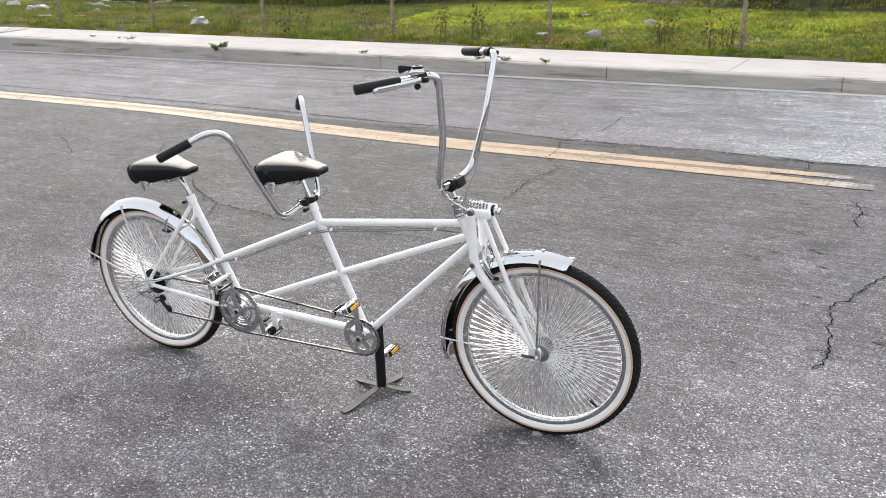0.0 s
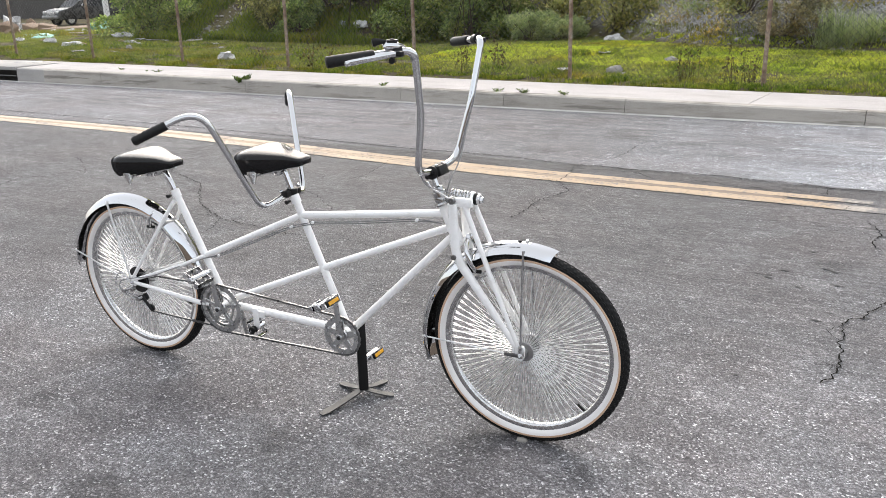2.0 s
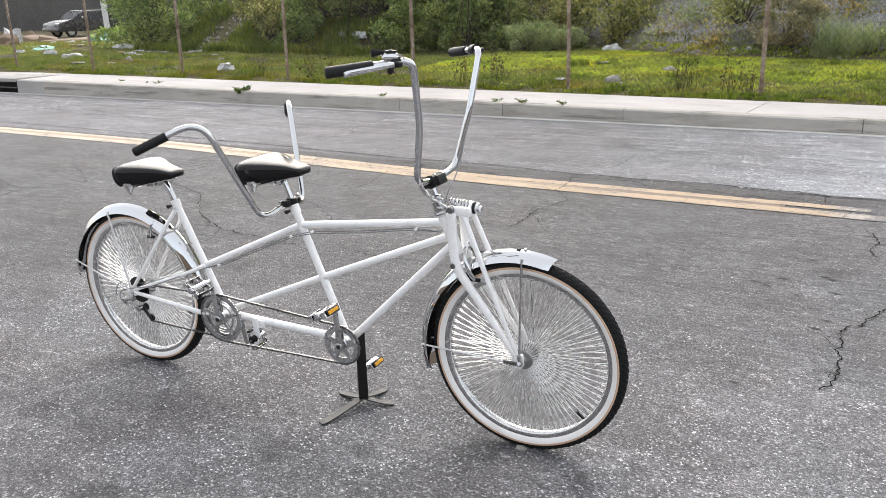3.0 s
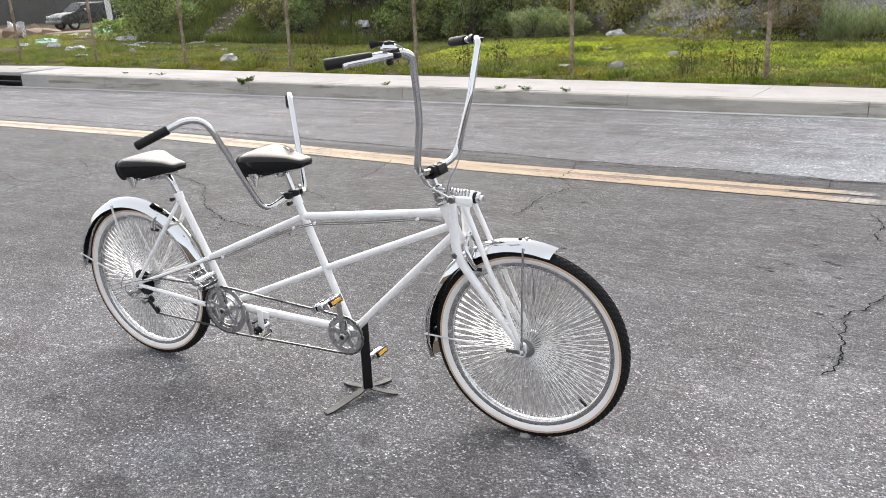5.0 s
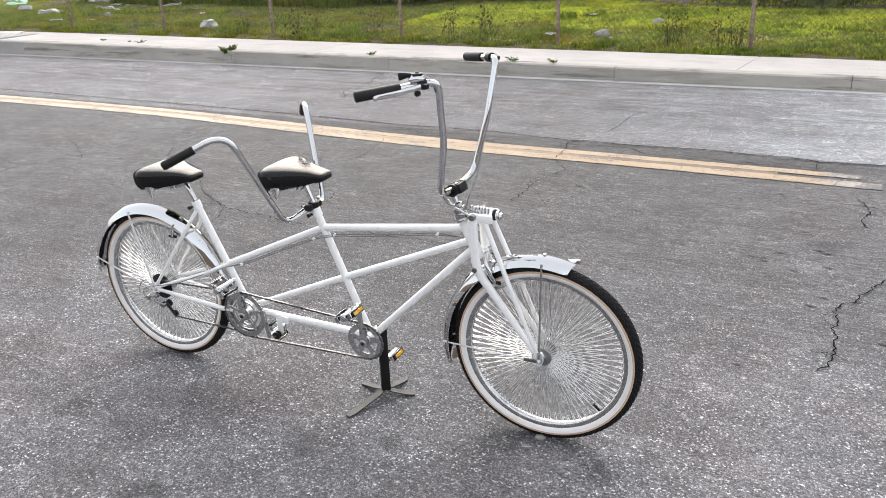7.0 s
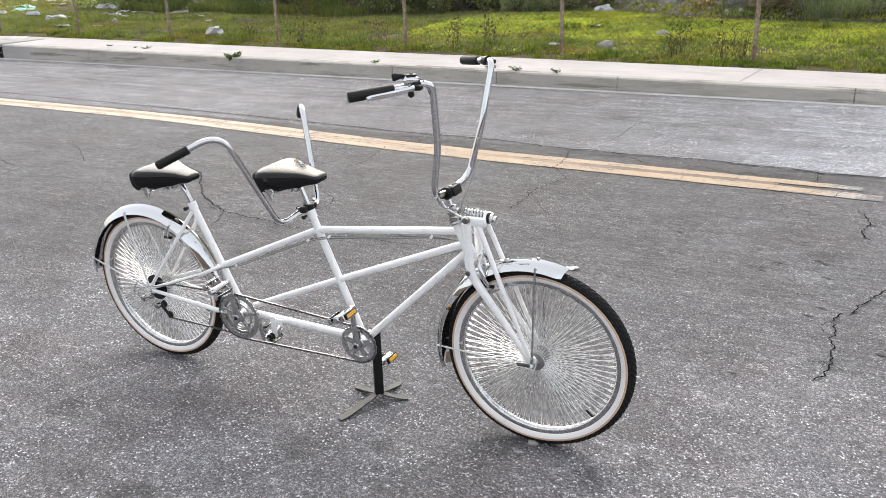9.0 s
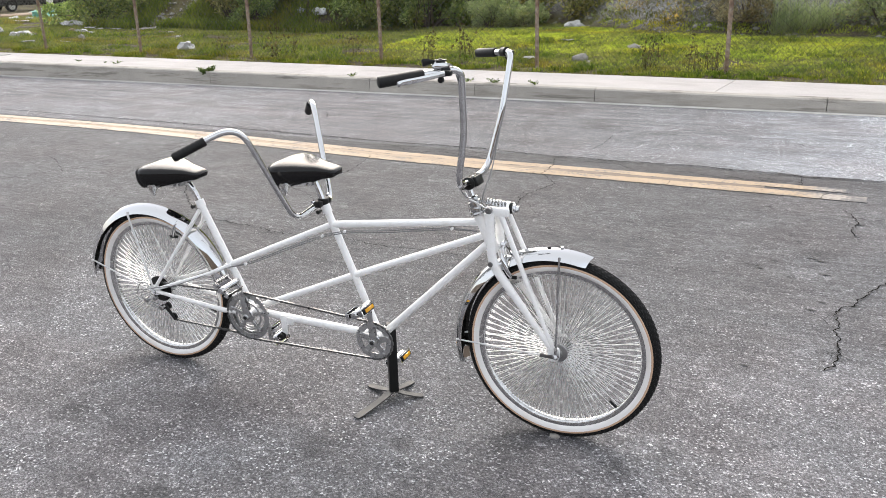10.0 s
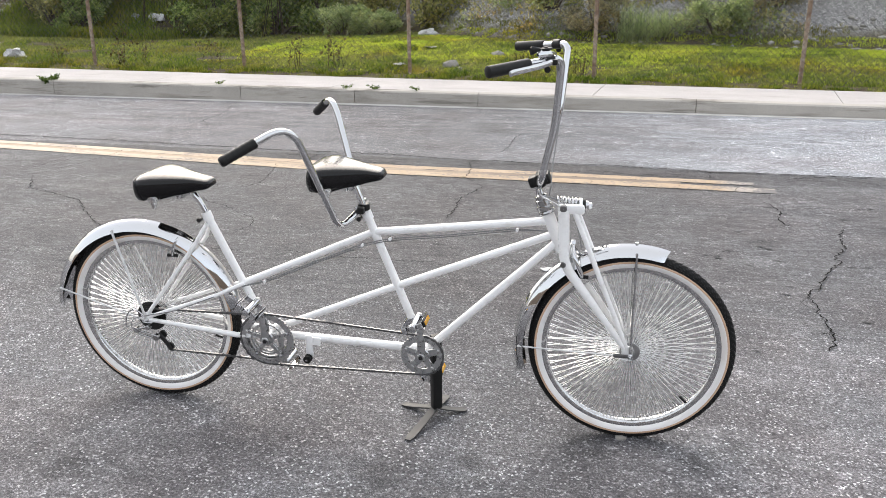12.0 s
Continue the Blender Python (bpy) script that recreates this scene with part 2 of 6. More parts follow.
def leaf(name, *tones):
    m = shader(name, rough=0.55, spec=0.35)
    n = Nodes(m)
    stops = [(k / (len(tones) - 1), c) for k, c in enumerate(tones)]
    c = n.ramp(n.island(), *stops)
    c = n.mix(c, (0.62, 0.68, 0.66, 1), n.ramp(n.noise(7.0, 4, 0.6), (0.44, 0.0), (0.60, 1.0)), "MULTIPLY")
    c = n.mix(c, (0.66, 0.76, 0.69, 1), n.ramp(n.noise(1.3, 4), (0.42, 0.0), (0.62, 1.0)), "MULTIPLY")
    c = n.mix(c, (1.05, 0.80, 0.62, 1), n.ramp(n.noise(0.7, 5, 0.65), (0.50, 0.0), (0.66, 1.0)), "MULTIPLY")
    n.color(c)
    glow = n.t.nodes.new("ShaderNodeBsdfTranslucent")  # light comes through the blades
    n.link(n.mix(c, (1.25, 1.3, 0.8, 1), 1.0, "MULTIPLY"), glow.inputs["Color"])
    both = n.t.nodes.new("ShaderNodeMixShader")
    both.inputs[0].default_value = 0.58
    n.link(n.bsdf.outputs[0], both.inputs[1])
    n.link(glow.outputs[0], both.inputs[2])
    n.link(both.outputs[0], n.t.nodes["Material Output"].inputs["Surface"])
    return m


def rusty_pipe():
    m = shader("rusty_pipe", rough=0.8, metal=0.0)
    n = Nodes(m)
    c = n.ramp(n.noise(7, 6, 0.7), (0.32, (0.15, 0.085, 0.055)), (0.48, (0.30, 0.215, 0.155)), (0.62, (0.47, 0.41, 0.34)))
    n.color(n.mix(c, (0.78, 0.75, 0.71, 1), n.object_random(), "MULTIPLY"))
    n.bump(n.noise(60, 4), 0.3, 0.003)
    return m


WHITE, CHROME, LEATHER, WALL_RUBBER = white_paint(), chrome(), leather(), whitewall()
ALLOY = satin("grey_alloy", 0.62, 0.22, 0.38)
RIM = satin("rim_steel", 0.62, 0.14, 0.26)
SPOKE = satin("polished_spoke", 0.88, 0.28, 0.42)
STEEL = satin("dull_steel", 0.22, 0.35, 0.55)
CHAIN = satin("chain_steel", 0.20, 0.25, 0.4)
DARK = satin("dark_steel", 0.05, 0.35, 0.5, 0.8)
TYRE = rubber("tyre_rubber", 0.010, 0.5)
GRIP = rubber("grip_rubber", 0.009, 0.5)
GRIP.node_tree.nodes["Principled BSDF"].inputs["Specular IOR Level"].default_value = 0.28
BLACK = satin("black_paint", 0.012, 0.3, 0.45, 0.0)
BLACK.node_tree.nodes["Principled BSDF"].inputs["Specular IOR Level"].default_value = 0.25
TAN = shader("tan_rubber", (0.60, 0.41, 0.28), 0.6)
AMBER = shader("amber_reflector", (0.88, 0.44, 0.025), 0.15, coat=1.0)
AMBER.node_tree.nodes["Principled BSDF"].inputs["Transmission Weight"].default_value = 0.15
HUB = satin("hub_steel", 0.38, 0.28, 0.42)
CUP = satin("polished_steel", 0.42, 0.08, 0.18)
CABLE = shader("grey_cable", (0.20, 0.20, 0.205), 0.3)
ROAD, PAINT, SOIL, PIPE = asphalt(), line_paint(), soil(), rusty_pipe()
KERB = concrete("kerb_concrete", (0.50, 0.468, 0.425), (0.41, 0.385, 0.35), (0.24, 0.22, 0.19), 0.65)
WALK = concrete("pavement_concrete", (0.54, 0.51, 0.498), (0.465, 0.438, 0.427), (0.40, 0.372, 0.355))
PALE = concrete("pale_concrete", (0.47, 0.455, 0.435), (0.40, 0.385, 0.37), (0.32, 0.31, 0.295))
GUTTER = concrete("gutter_concrete", (0.58, 0.565, 0.54), (0.50, 0.485, 0.465), (0.36, 0.35, 0.335))
WIRE = satin("weathered_wire", 0.10, 0.5, 0.7, 0.3)
GRASS = leaf("grass_blades", (0.145, 0.168, 0.052), (0.222, 0.242, 0.07), (0.30, 0.308, 0.095), (0.40, 0.368, 0.165))
LUSH = leaf("lush_grass", (0.46, 0.51, 0.065), (0.58, 0.63, 0.09), (0.68, 0.70, 0.13))
SHRUB = leaf("shrub_leaves", (0.143, 0.195, 0.072), (0.260, 0.338, 0.124), (0.403, 0.468, 0.182), (0.572, 0.598, 0.273))
OLIVE = leaf("olive_leaves", (0.180, 0.180, 0.078), (0.312, 0.306, 0.126), (0.480, 0.444, 0.204), (0.720, 0.636, 0.360))
PLUME = leaf("pale_grass", (0.28, 0.33, 0.17), (0.43, 0.47, 0.27), (0.58, 0.59, 0.42))
STRAW = leaf("straw_weeds", (0.24, 0.19, 0.14), (0.42, 0.35, 0.27), (0.62, 0.55, 0.45))
CLUMP = leaf("weed_clump", (0.08, 0.12, 0.022), (0.16, 0.21, 0.035), (0.24, 0.28, 0.045), (0.34, 0.33, 0.08))
WEED_LEAF = leaf("weed_leaves", (0.05, 0.075, 0.025), (0.09, 0.13, 0.04), (0.15, 0.19, 0.06))
DRY = leaf("dry_stalks", (0.05, 0.035, 0.02), (0.11, 0.08, 0.045), (0.20, 0.155, 0.09))
BARK = shader("bark", (0.08, 0.06, 0.045), 0.9)
DIRT = shader("crack_dirt", (0.007, 0.0065, 0.006), 0.95, spec=0.1)
PLASTIC = satin("white_plastic", 0.72, 0.4, 0.6, 0.0, 12)
LITTER = satin("dirty_plastic", 0.50, 0.5, 0.7, 0.0, 9)
TEAL = shader("teal_plastic", (0.16, 0.42, 0.33), 0.5)
CARD = shader("cardboard", (0.27, 0.19, 0.13), 0.85)
ROCK = concrete("rubble", (0.42, 0.40, 0.37), (0.26, 0.25, 0.23), (0.2, 0.19, 0.17))


# ---- mesh tools ----
def empty(name, m=Matrix(), label="", category="", group="", kind=""):
    ob = new(name)
    ob.matrix_world = m
    ob.empty_display_size = 0.1
    return tagged(ob, label, category, group, kind)


def finish(name, bm, material, smooth=True):
    me = bpy.data.meshes.new(name)
    bmesh.ops.recalc_face_normals(bm, faces=bm.faces)
    bm.to_mesh(me)
    bm.free()
    me.materials.append(material)
    if smooth:
        for p in me.polygons:
            p.use_smooth = True
        me.set_sharp_from_angle(angle=radians(38))
    return me


def part(name, bm, material, parent, label="", m=None, smooth=True):
    """One mesh object under a thing or under a part."""
    ob = new(name, finish(name, bm, material, smooth) if isinstance(bm, bmesh.types.BMesh) else bm)
    ob.parent = parent
    if m is not None:
        ob.matrix_basis = m
    return tagged(ob, label)


def thing(name, bm, material, label, category, group="", kind="", m=None, smooth=True):
    ob = new(name, finish(name, bm, material, smooth) if isinstance(bm, bmesh.types.BMesh) else bm)
    if m is not None:
        ob.matrix_world = m
    return tagged(ob, label, category, group, kind)


def fillet(pts, rad, n=6):
    """A polyline with its corners rounded."""
    pts = [Vector(p) for p in pts]
    out = [pts[0]]
    for a, b, c in zip(pts, pts[1:], pts[2:]):
        u, w = a - b, c - b
        r = min(rad, u.length * 0.48, w.length * 0.48)
        p, q = b + u.normalized() * r, b + w.normalized() * r
        out += [(1 - k / n) ** 2 * p + 2 * (1 - k / n) * (k / n) * b + (k / n) ** 2 * q for k in range(n + 1)]
    return out + [pts[-1]]


def tube(bm, pts, r, seg=12, cap=True, flat=1.0):
    """A round tube along points; r is one radius or one for each point."""
    pts = [Vector(p) for p in pts]
    rs = r if isinstance(r, (list, tuple)) else [r] * len(pts)
    side, rings = None, []
    for k, p in enumerate(pts):
        d = (pts[min(k + 1, len(pts) - 1)] - pts[max(k - 1, 0)]).normalized()
        if side is None:
            side = d.cross(Vector((0, 1, 0)) if abs(d.y) < 0.9 else Vector((1, 0, 0))).normalized()
        side = (side - d * side.dot(d)).normalized()
        up = d.cross(side)
        rings.append([bm.verts.new(p + rs[k] * (math.cos(a) * side + flat * math.sin(a) * up)) for a in (2 * math.pi * i / seg for i in range(seg))])
    for a, b in zip(rings, rings[1:]):
        for i in range(seg):
            bm.faces.new((a[i], a[(i + 1) % seg], b[(i + 1) % seg], b[i]))
    if cap:
        bm.faces.new(rings[0][::-1])
        bm.faces.new(rings[-1])
    return bm


def box(bm, c, size, bevel=0.0, m=None, seg=2):
    """A box with rounded edges, at c or placed by m."""
    r = bmesh.ops.create_cube(bm, size=1.0, matrix=(m or Matrix()) @ Matrix.Translation(c) @ Matrix.Diagonal((*size, 1)))
    if bevel:
        edges = {e for v in r["verts"] for e in v.link_edges}
        bmesh.ops.bevel(bm, geom=list(edges), offset=bevel, segments=seg, affect="EDGES", profile=0.5)
    return bm


def lathe(bm, profile, seg=48, closed=False, spin=0.0, m=None):
    """Turns a profile of (radius, along) round the y axis."""
    rings = []
    for k in range(seg):
        a = 2 * math.pi * k / seg + spin
        ring = [Vector((r * math.cos(a), y, r * math.sin(a))) for r, y in profile]
        rings.append([bm.verts.new(m @ v if m else v) for v in ring])
    n = len(profile)
    for k in range(seg):
        a, b = rings[k], rings[(k + 1) % seg]
        for i in range(n if closed else n - 1):
            bm.faces.new((a[i], a[(i + 1) % n], b[(i + 1) % n], b[i]))
    return bm


def disc(bm, c, r, y0, y1, seg=20, axis=None):
    """A short cylinder along y, from y0 to y1, with softened rims."""
    m = Matrix.Translation(c)
    e = min(0.15 * r, 0.3 * abs(y1 - y0))
    lathe(bm, [(0.0005, y0), (r - e, y0), (r, y0 + e), (r, y1 - e), (r - e, y1), (0.0005, y1)], seg, m=m @ (axis or Matrix()))
    return bm


def pydata(name, verts, faces, material, smooth=False):
    me = bpy.data.meshes.new(name)
    me.from_pydata(verts, [], faces)
    me.materials.append(material)
    for p in me.polygons:
        p.use_smooth = smooth
    return me


def smoothstep(v, a, b):
    k = min(1.0, max(0.0, (v - a) / (b - a)))
    return k * k * (3 - 2 * k)


# ---- the street ----
KERB_Y, WALK_Y, FENCE_Y = 7.82, 9.08, 9.53


def kerb_top(x):
    """The kerb rises towards the street drain."""
    return 0.168 - 0.0070 * (max(-14.0, min(8.0, x)) - 0.4)


def bank_toe(x):
    """How far back the foot of the bank lies."""
    return 13.6 + 4.0 * smoothstep(-x, -1.0, 4.5) - 2.3 * smoothstep(-x, 7.0, 9.5) + 0.25 * math.sin(x * 0.8)


def lie(x, y):
    """The height of the ground sheet."""
    if y < 8.6:
        return -0.12
    edge = kerb_top(x) + 0.012 - 0.05 * smoothstep(9.25, y, 9.10) if y < 9.1 else kerb_top(x) + 0.01
    z = edge + 0.07 * smoothstep(y, 9.15, 10.2) + 0.16 * smoothstep(y, 10.0, 13.5) * smoothstep(x, -9, -1)
    z += 0.06 * smoothstep(-x, 12, 18) - 0.20 * smoothstep(-x, 20, 34) * smoothstep(y, 12, 24)
    toe = bank_toe(x)
    rise = smoothstep(x, -17.6, -15.6)
    z += rise * min(6.0, 0.62 * max(0.0, y - toe))
    z += 0.05 * noise.noise((x * 0.5, y * 0.5, 0.3)) * smoothstep(y, 9.4, 10.5)
    z += 0.22 * rise * noise.noise((x * 0.35, y * 0.35, 4.0)) * smoothstep(y, toe, toe + 2)
    return z


def build_ground():
    xs = [-900, -400, -200, -120, -80] + [-60 + 1.5 * k for k in range(20)] + [-30 + 0.4 * k for k in range(110)] + [14, 16, 20, 26, 34, 50, 80, 160, 400, 900]
    ys = [-900, -300, -100, -40, -12, 0, 8.4, 8.7, 8.95, 9.1, 9.25] + [9.4 + 0.3 * k for k in range(60)] + [28, 29, 31, 34, 38, 44, 55, 80, 150, 400, 900]
    verts = [(x, y, lie(x, y)) for y in ys for x in xs]
    n = len(xs)
    faces = [(j * n + i, j * n + i + 1, (j + 1) * n + i + 1, (j + 1) * n + i) for j in range(len(ys) - 1) for i in range(n - 1)]
    ob = new("ground", pydata("ground", verts, faces, SOIL, True))
    tagged(ob, "weedy brown soil of a vacant lot rising to a gravel bank", "ground", kind="structure")


def build_road():
    bm = bmesh.new()
    xs = [-300, -100, -40] + [-20 + k for k in range(31)] + [20, 60, 300]
    ys = [-14, -9, -5, -2, 0, 2, 4, 5.5, 7.0, 7.69]
    rows = [[bm.verts.new((x, y, -0.006 * smoothstep(y, 5, 7.5))) for x in xs] for y in ys]
    for a, b in zip(rows, rows[1:]):
        for i in range(len(xs) - 1):
            bm.faces.new((a[i], a[i + 1], b[i + 1], b[i]))
    low = [bm.verts.new((x, -14, -0.1)) for x in xs]
    for i in range(len(xs) - 1):
        bm.faces.new((low[i], low[i + 1], rows[0][i + 1], rows[0][i]))
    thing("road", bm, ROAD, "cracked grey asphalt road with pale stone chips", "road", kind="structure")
    bm = bmesh.new()
    box(bm, (0, 7.755, -0.05), (600, 0.126, 0.096))
    thing("gutter", bm, GUTTER, "pale concrete gutter strip along the kerb", "gutter", kind="structure")


def ribbon(bm, pts, width, step, wobble, z, seed):
    """A thin uneven strip on the road, along points."""
    rnd = random.Random(seed)
    path = []
    for a, b in zip(pts, pts[1:]):
        a, b = Vector((*a, 0)), Vector((*b, 0))
        n = max(1, int((b - a).length / step))
        path += [a.lerp(b, k / n) for k in range(n)]
    path.append(Vector((*pts[-1], 0)))
    side = []
    for k, p in enumerate(path):
        d = (path[min(k + 1, len(path) - 1)] - path[max(k - 1, 0)]).normalized()
        q = Vector((-d.y, d.x, 0))
        p = p + q * rnd.uniform(-wobble, wobble)
        end = min(1.0, 0.25 + k / 4, 0.25 + (len(path) - 1 - k) / 4)
        w = width * rnd.uniform(0.55, 1.3) * end
        side.append((bm.verts.new(p + q * w + Vector((0, 0, z))), bm.verts.new(p - q * w + Vector((0, 0, z)))))
    for (a, b), (c, d) in zip(side, side[1:]):
        bm.faces.new((a, b, d, c))


def crack(pts, width, branches=0, seed=0):
    """One jagged crack along points of the road, with a few short side branches."""
    bm = bmesh.new()
    ribbon(bm, pts, width * 0.42, 0.022, 0.012, 0.0066, seed)
    rnd = random.Random(60 + seed)
    for _ in range(branches):
        x, y = pts[rnd.randrange(len(pts))]
        for _ in range(2):
            x2, y2 = x + rnd.uniform(-0.16, 0.16), y + rnd.uniform(-0.12, 0.12)
            ribbon(bm, [(x, y), (x2, y2)], 0.0020, 0.025, 0.010, 0.0064, rnd.randrange(9999))
            x, y = x2, y2
    thing("road_crack", bm, DIRT, "dark jagged crack in the asphalt filled with dirt", "crack", "road cracks", "structure", smooth=False)


def build_cracks():
    # the big crack beside the front wheel
    crack([(3.90, 3.02), (3.84, 2.84), (3.83, 2.70), (3.81, 2.56), (3.74, 2.41), (3.72, 2.33), (3.75, 2.29), (3.66, 2.15), (3.58, 1.95), (3.55, 1.82), (3.48, 1.75), (3.47, 1.66), (3.50, 1.56), (3.48, 1.47), (3.50, 1.40), (3.50, 1.25), (3.50, 1.15), (3.47, 1.07), (3.43, 1.01)], 0.0085, 3, 1)
    crack([(3.47, 1.66), (3.41, 1.60), (3.48, 1.47)], 0.004, 0, 2)
    crack([(3.46, 3.62), (3.53, 3.41), (3.55, 3.29), (3.51, 3.15), (3.53, 3.01), (3.58, 2.95)], 0.008, 2, 3)
    # across the centre line
    crack([(1.31, 2.65), (1.32, 2.96), (1.28, 3.18), (1.32, 3.36), (1.36, 3.51), (1.39, 3.58), (1.28, 3.72), (1.16, 3.89), (1.16, 4.17), (1.09, 4.44), (1.10, 4.54)], 0.008, 2, 4)
    crack([(1.39, 3.58), (1.62, 3.60), (1.95, 3.52)], 0.004, 0, 5)
    crack([(-0.49, 3.16), (-0.43, 3.34), (-0.47, 3.57), (-0.61, 4.05)], 0.007, 1, 6)
    crack([(3.15, 4.49), (3.14, 4.16)], 0.006, 0, 7)
    crack([(3.35, 4.10), (3.30, 3.84)], 0.006, 0, 8)
    crack([(2.89, 4.06), (2.89, 3.92)], 0.005, 0, 9)
    crack([(2.20, 4.00), (2.20, 3.86)], 0.005, 0, 10)
    # behind the saddles
    crack([(-4.60, 1.10), (-3.09, 1.66), (-3.20, 1.88), (-3.23, 2.03), (-3.10, 2.13), (-3.05, 2.32), (-3.00, 2.49), (-2.83, 2.63), (-2.62, 3.03), (-2.46, 3.25), (-2.40, 3.55), (-2.36, 4.02), (-2.38, 4.35)], 0.008, 2, 11)
    crack([(-4.90, 2.55), (-4.07, 2.26), (-3.48, 2.06), (-3.23, 2.03)], 0.006, 1, 12)
    crack([(-2.46, 3.15), (-2.18, 2.78), (-1.86, 2.67), (-1.52, 2.54), (-1.30, 2.30), (-0.98, 2.02), (-0.71, 1.87), (-0.55, 1.79), (-0.33, 1.76), (-0.15, 1.75), (0.10, 1.70), (0.26, 1.70)], 0.008, 3, 13)
    crack([(-0.55, 1.79), (-0.40, 1.55), (-0.40, 1.45)], 0.006, 0, 14)
    crack([(0.50, 1.76), (0.65, 1.76), (0.77, 1.73), (0.94, 1.73), (1.09, 1.75), (1.25, 1.74), (1.48, 1.77)], 0.006, 1, 15)
    # the seam between the lanes
    crack([(-16.0, 5.02), (-9.0, 4.84), (-6.0, 4.80), (-3.0, 4.74), (-0.83, 4.62), (-0.29, 4.63), (0.01, 4.64), (0.35, 4.64), (0.78, 4.57), (1.10, 4.54), (1.22, 4.58), (1.58, 4.54), (1.95, 4.57), (2.30, 4.60), (2.65, 4.55), (2.93, 4.57), (3.15, 4.50), (3.51, 4.54), (5.5, 4.60), (9.0, 4.55)], 0.021, 4, 16)
    crack([(-0.61, 4.05), (-0.40, 4.38), (-0.44, 4.64)], 0.005, 0, 17)
    # the far lane
    crack([(1.28, 4.96), (1.30, 5.22), (1.28, 5.68), (1.31, 5.93), (1.49, 6.02), (1.53, 6.28)], 0.009, 1, 18)
    crack([(1.31, 5.93), (2.30, 5.89), (3.19, 5.92), (4.6, 5.90)], 0.005, 0, 19)
    crack([(-2.88, 7.51), (-2.57, 6.57), (-2.55, 6.09), (-2.26, 5.70)], 0.009, 1, 20)
    crack([(-7.64, 6.15), (-6.89, 6.87), (-6.16, 7.62)], 0.010, 0, 21)
    crack([(3.02, 5.60), (3.08, 5.78), (3.00, 5.74), (3.12, 5.95)], 0.007, 0, 22)


PIT = satin("bare_tar", 0.050, 0.8, 0.95, 0.0, 90)
def build_fine_cracks():
    """A web of hair cracks in the near lane."""
    rnd = random.Random(123)
    bm = bmesh.new()
    for k in range(16):
        x, y = rnd.uniform(-6.5, 4.3), rnd.uniform(1.4, 4.5)
        a = rnd.gauss(0.0, 0.35) + (math.pi / 2 if k % 4 == 0 else 0)
        pts = [(x, y)]
        for _ in range(rnd.randrange(3, 8)):
            a += rnd.gauss(0, 0.45)
            l = rnd.uniform(0.12, 0.3)
            x, y = x + l * math.cos(a), y + 0.8 * l * math.sin(a)
            pts.append((x, min(y, 4.55)))
        ribbon(bm, pts, rnd.uniform(0.0014, 0.0028), 0.024, 0.010, 0.0060, rnd.randrange(9999))
    # the dark strip beside the centre line is crazed all along
    for _ in range(26):
        x, y = rnd.uniform(-1.5, 4.6), rnd.uniform(4.27, 4.52)
        pts = [(x, y)]
        for _ in range(rnd.randrange(2, 5)):
            x, y = x + rnd.uniform(0.08, 0.26), min(4.56, max(4.24, y + rnd.gauss(0, 0.08)))
            pts.append((x, y))
        ribbon(bm, pts, rnd.uniform(0.002, 0.005), 0.024, 0.010, 0.0060, rnd.randrange(9999))
    ob = thing("hair_cracks", bm, DIRT, "web of fine dark cracks in the worn asphalt", "crack", smooth=False)
    tagged(ob, kind="stuff")


OLD_PAINT = shader("old_paint", rough=0.85)
_n = Nodes(OLD_PAINT)
_n.color(_n.mix((0.36, 0.28, 0.205, 1), (0.19, 0.15, 0.12, 1), _n.ramp(_n.math("ADD", _n.math("MULTIPLY", _n.axis(0), 0.1), _n.math("MULTIPLY", _n.noise(6, 5), 0.2)), (0.10, 0.0), (0.26, 1.0))))


def build_pits():
    """Short dark pits where stones have come out of the near lane."""
    rnd = random.Random(31)
    bm = bmesh.new()
    for _ in range(200):
        x, y = rnd.uniform(0.6, 4.2), min(3.8, rnd.gauss(2.95, 0.5))
        if rnd.random() < 0.35:
            x, y = rnd.uniform(-3.5, 4.4), rnd.uniform(0.9, 3.9)
        l = rnd.uniform(0.02, 0.065)
        ribbon(bm, [(x, y), (x + l, y + rnd.uniform(-0.012, 0.012))], rnd.uniform(0.006, 0.015), 0.012, 0.003, 0.0035, rnd.randrange(9999))
    ob = thing("road_pits", bm, PIT, "small dark pits in the worn asphalt", "road wear", smooth=False)
    tagged(ob, kind="stuff")


def line_shift(x):
    """The centre line drifts a little towards the far side."""
    return 0.27 * smoothstep(-x, -0.8, 4.5) + 0.008 * math.sin(x * 0.9)


def build_lines():
    for low, high, end, lift, material in ((3.865, 4.015, 3.60, 0.0050, PAINT), (4.096, 4.208, 3.46, 0.0050, PAINT), (4.019, 4.092, 2.9, 0.0042, OLD_PAINT)):
        bm = bmesh.new()
        rnd = random.Random(int(low * 100))
        rows, n = [], 900
        for k in range(n + 1):
            x = -40 + (end + 40) * k / n
            a, b = rnd.uniform(-0.006, 0.006), rnd.uniform(-0.006, 0.006)
            rows.append((bm.verts.new((x, low + line_shift(x) + a, lift)), bm.verts.new((x, high + line_shift(x) + b, lift))))
        for (a, b), (c, d) in zip(rows, rows[1:]):
            bm.faces.new((a, b, d, c))
        thing("road_line", bm, material, "worn orange-yellow centre line painted on asphalt" if material is PAINT else "faded old paint between the centre lines", "road marking", "double centre line", "structure", smooth=False)


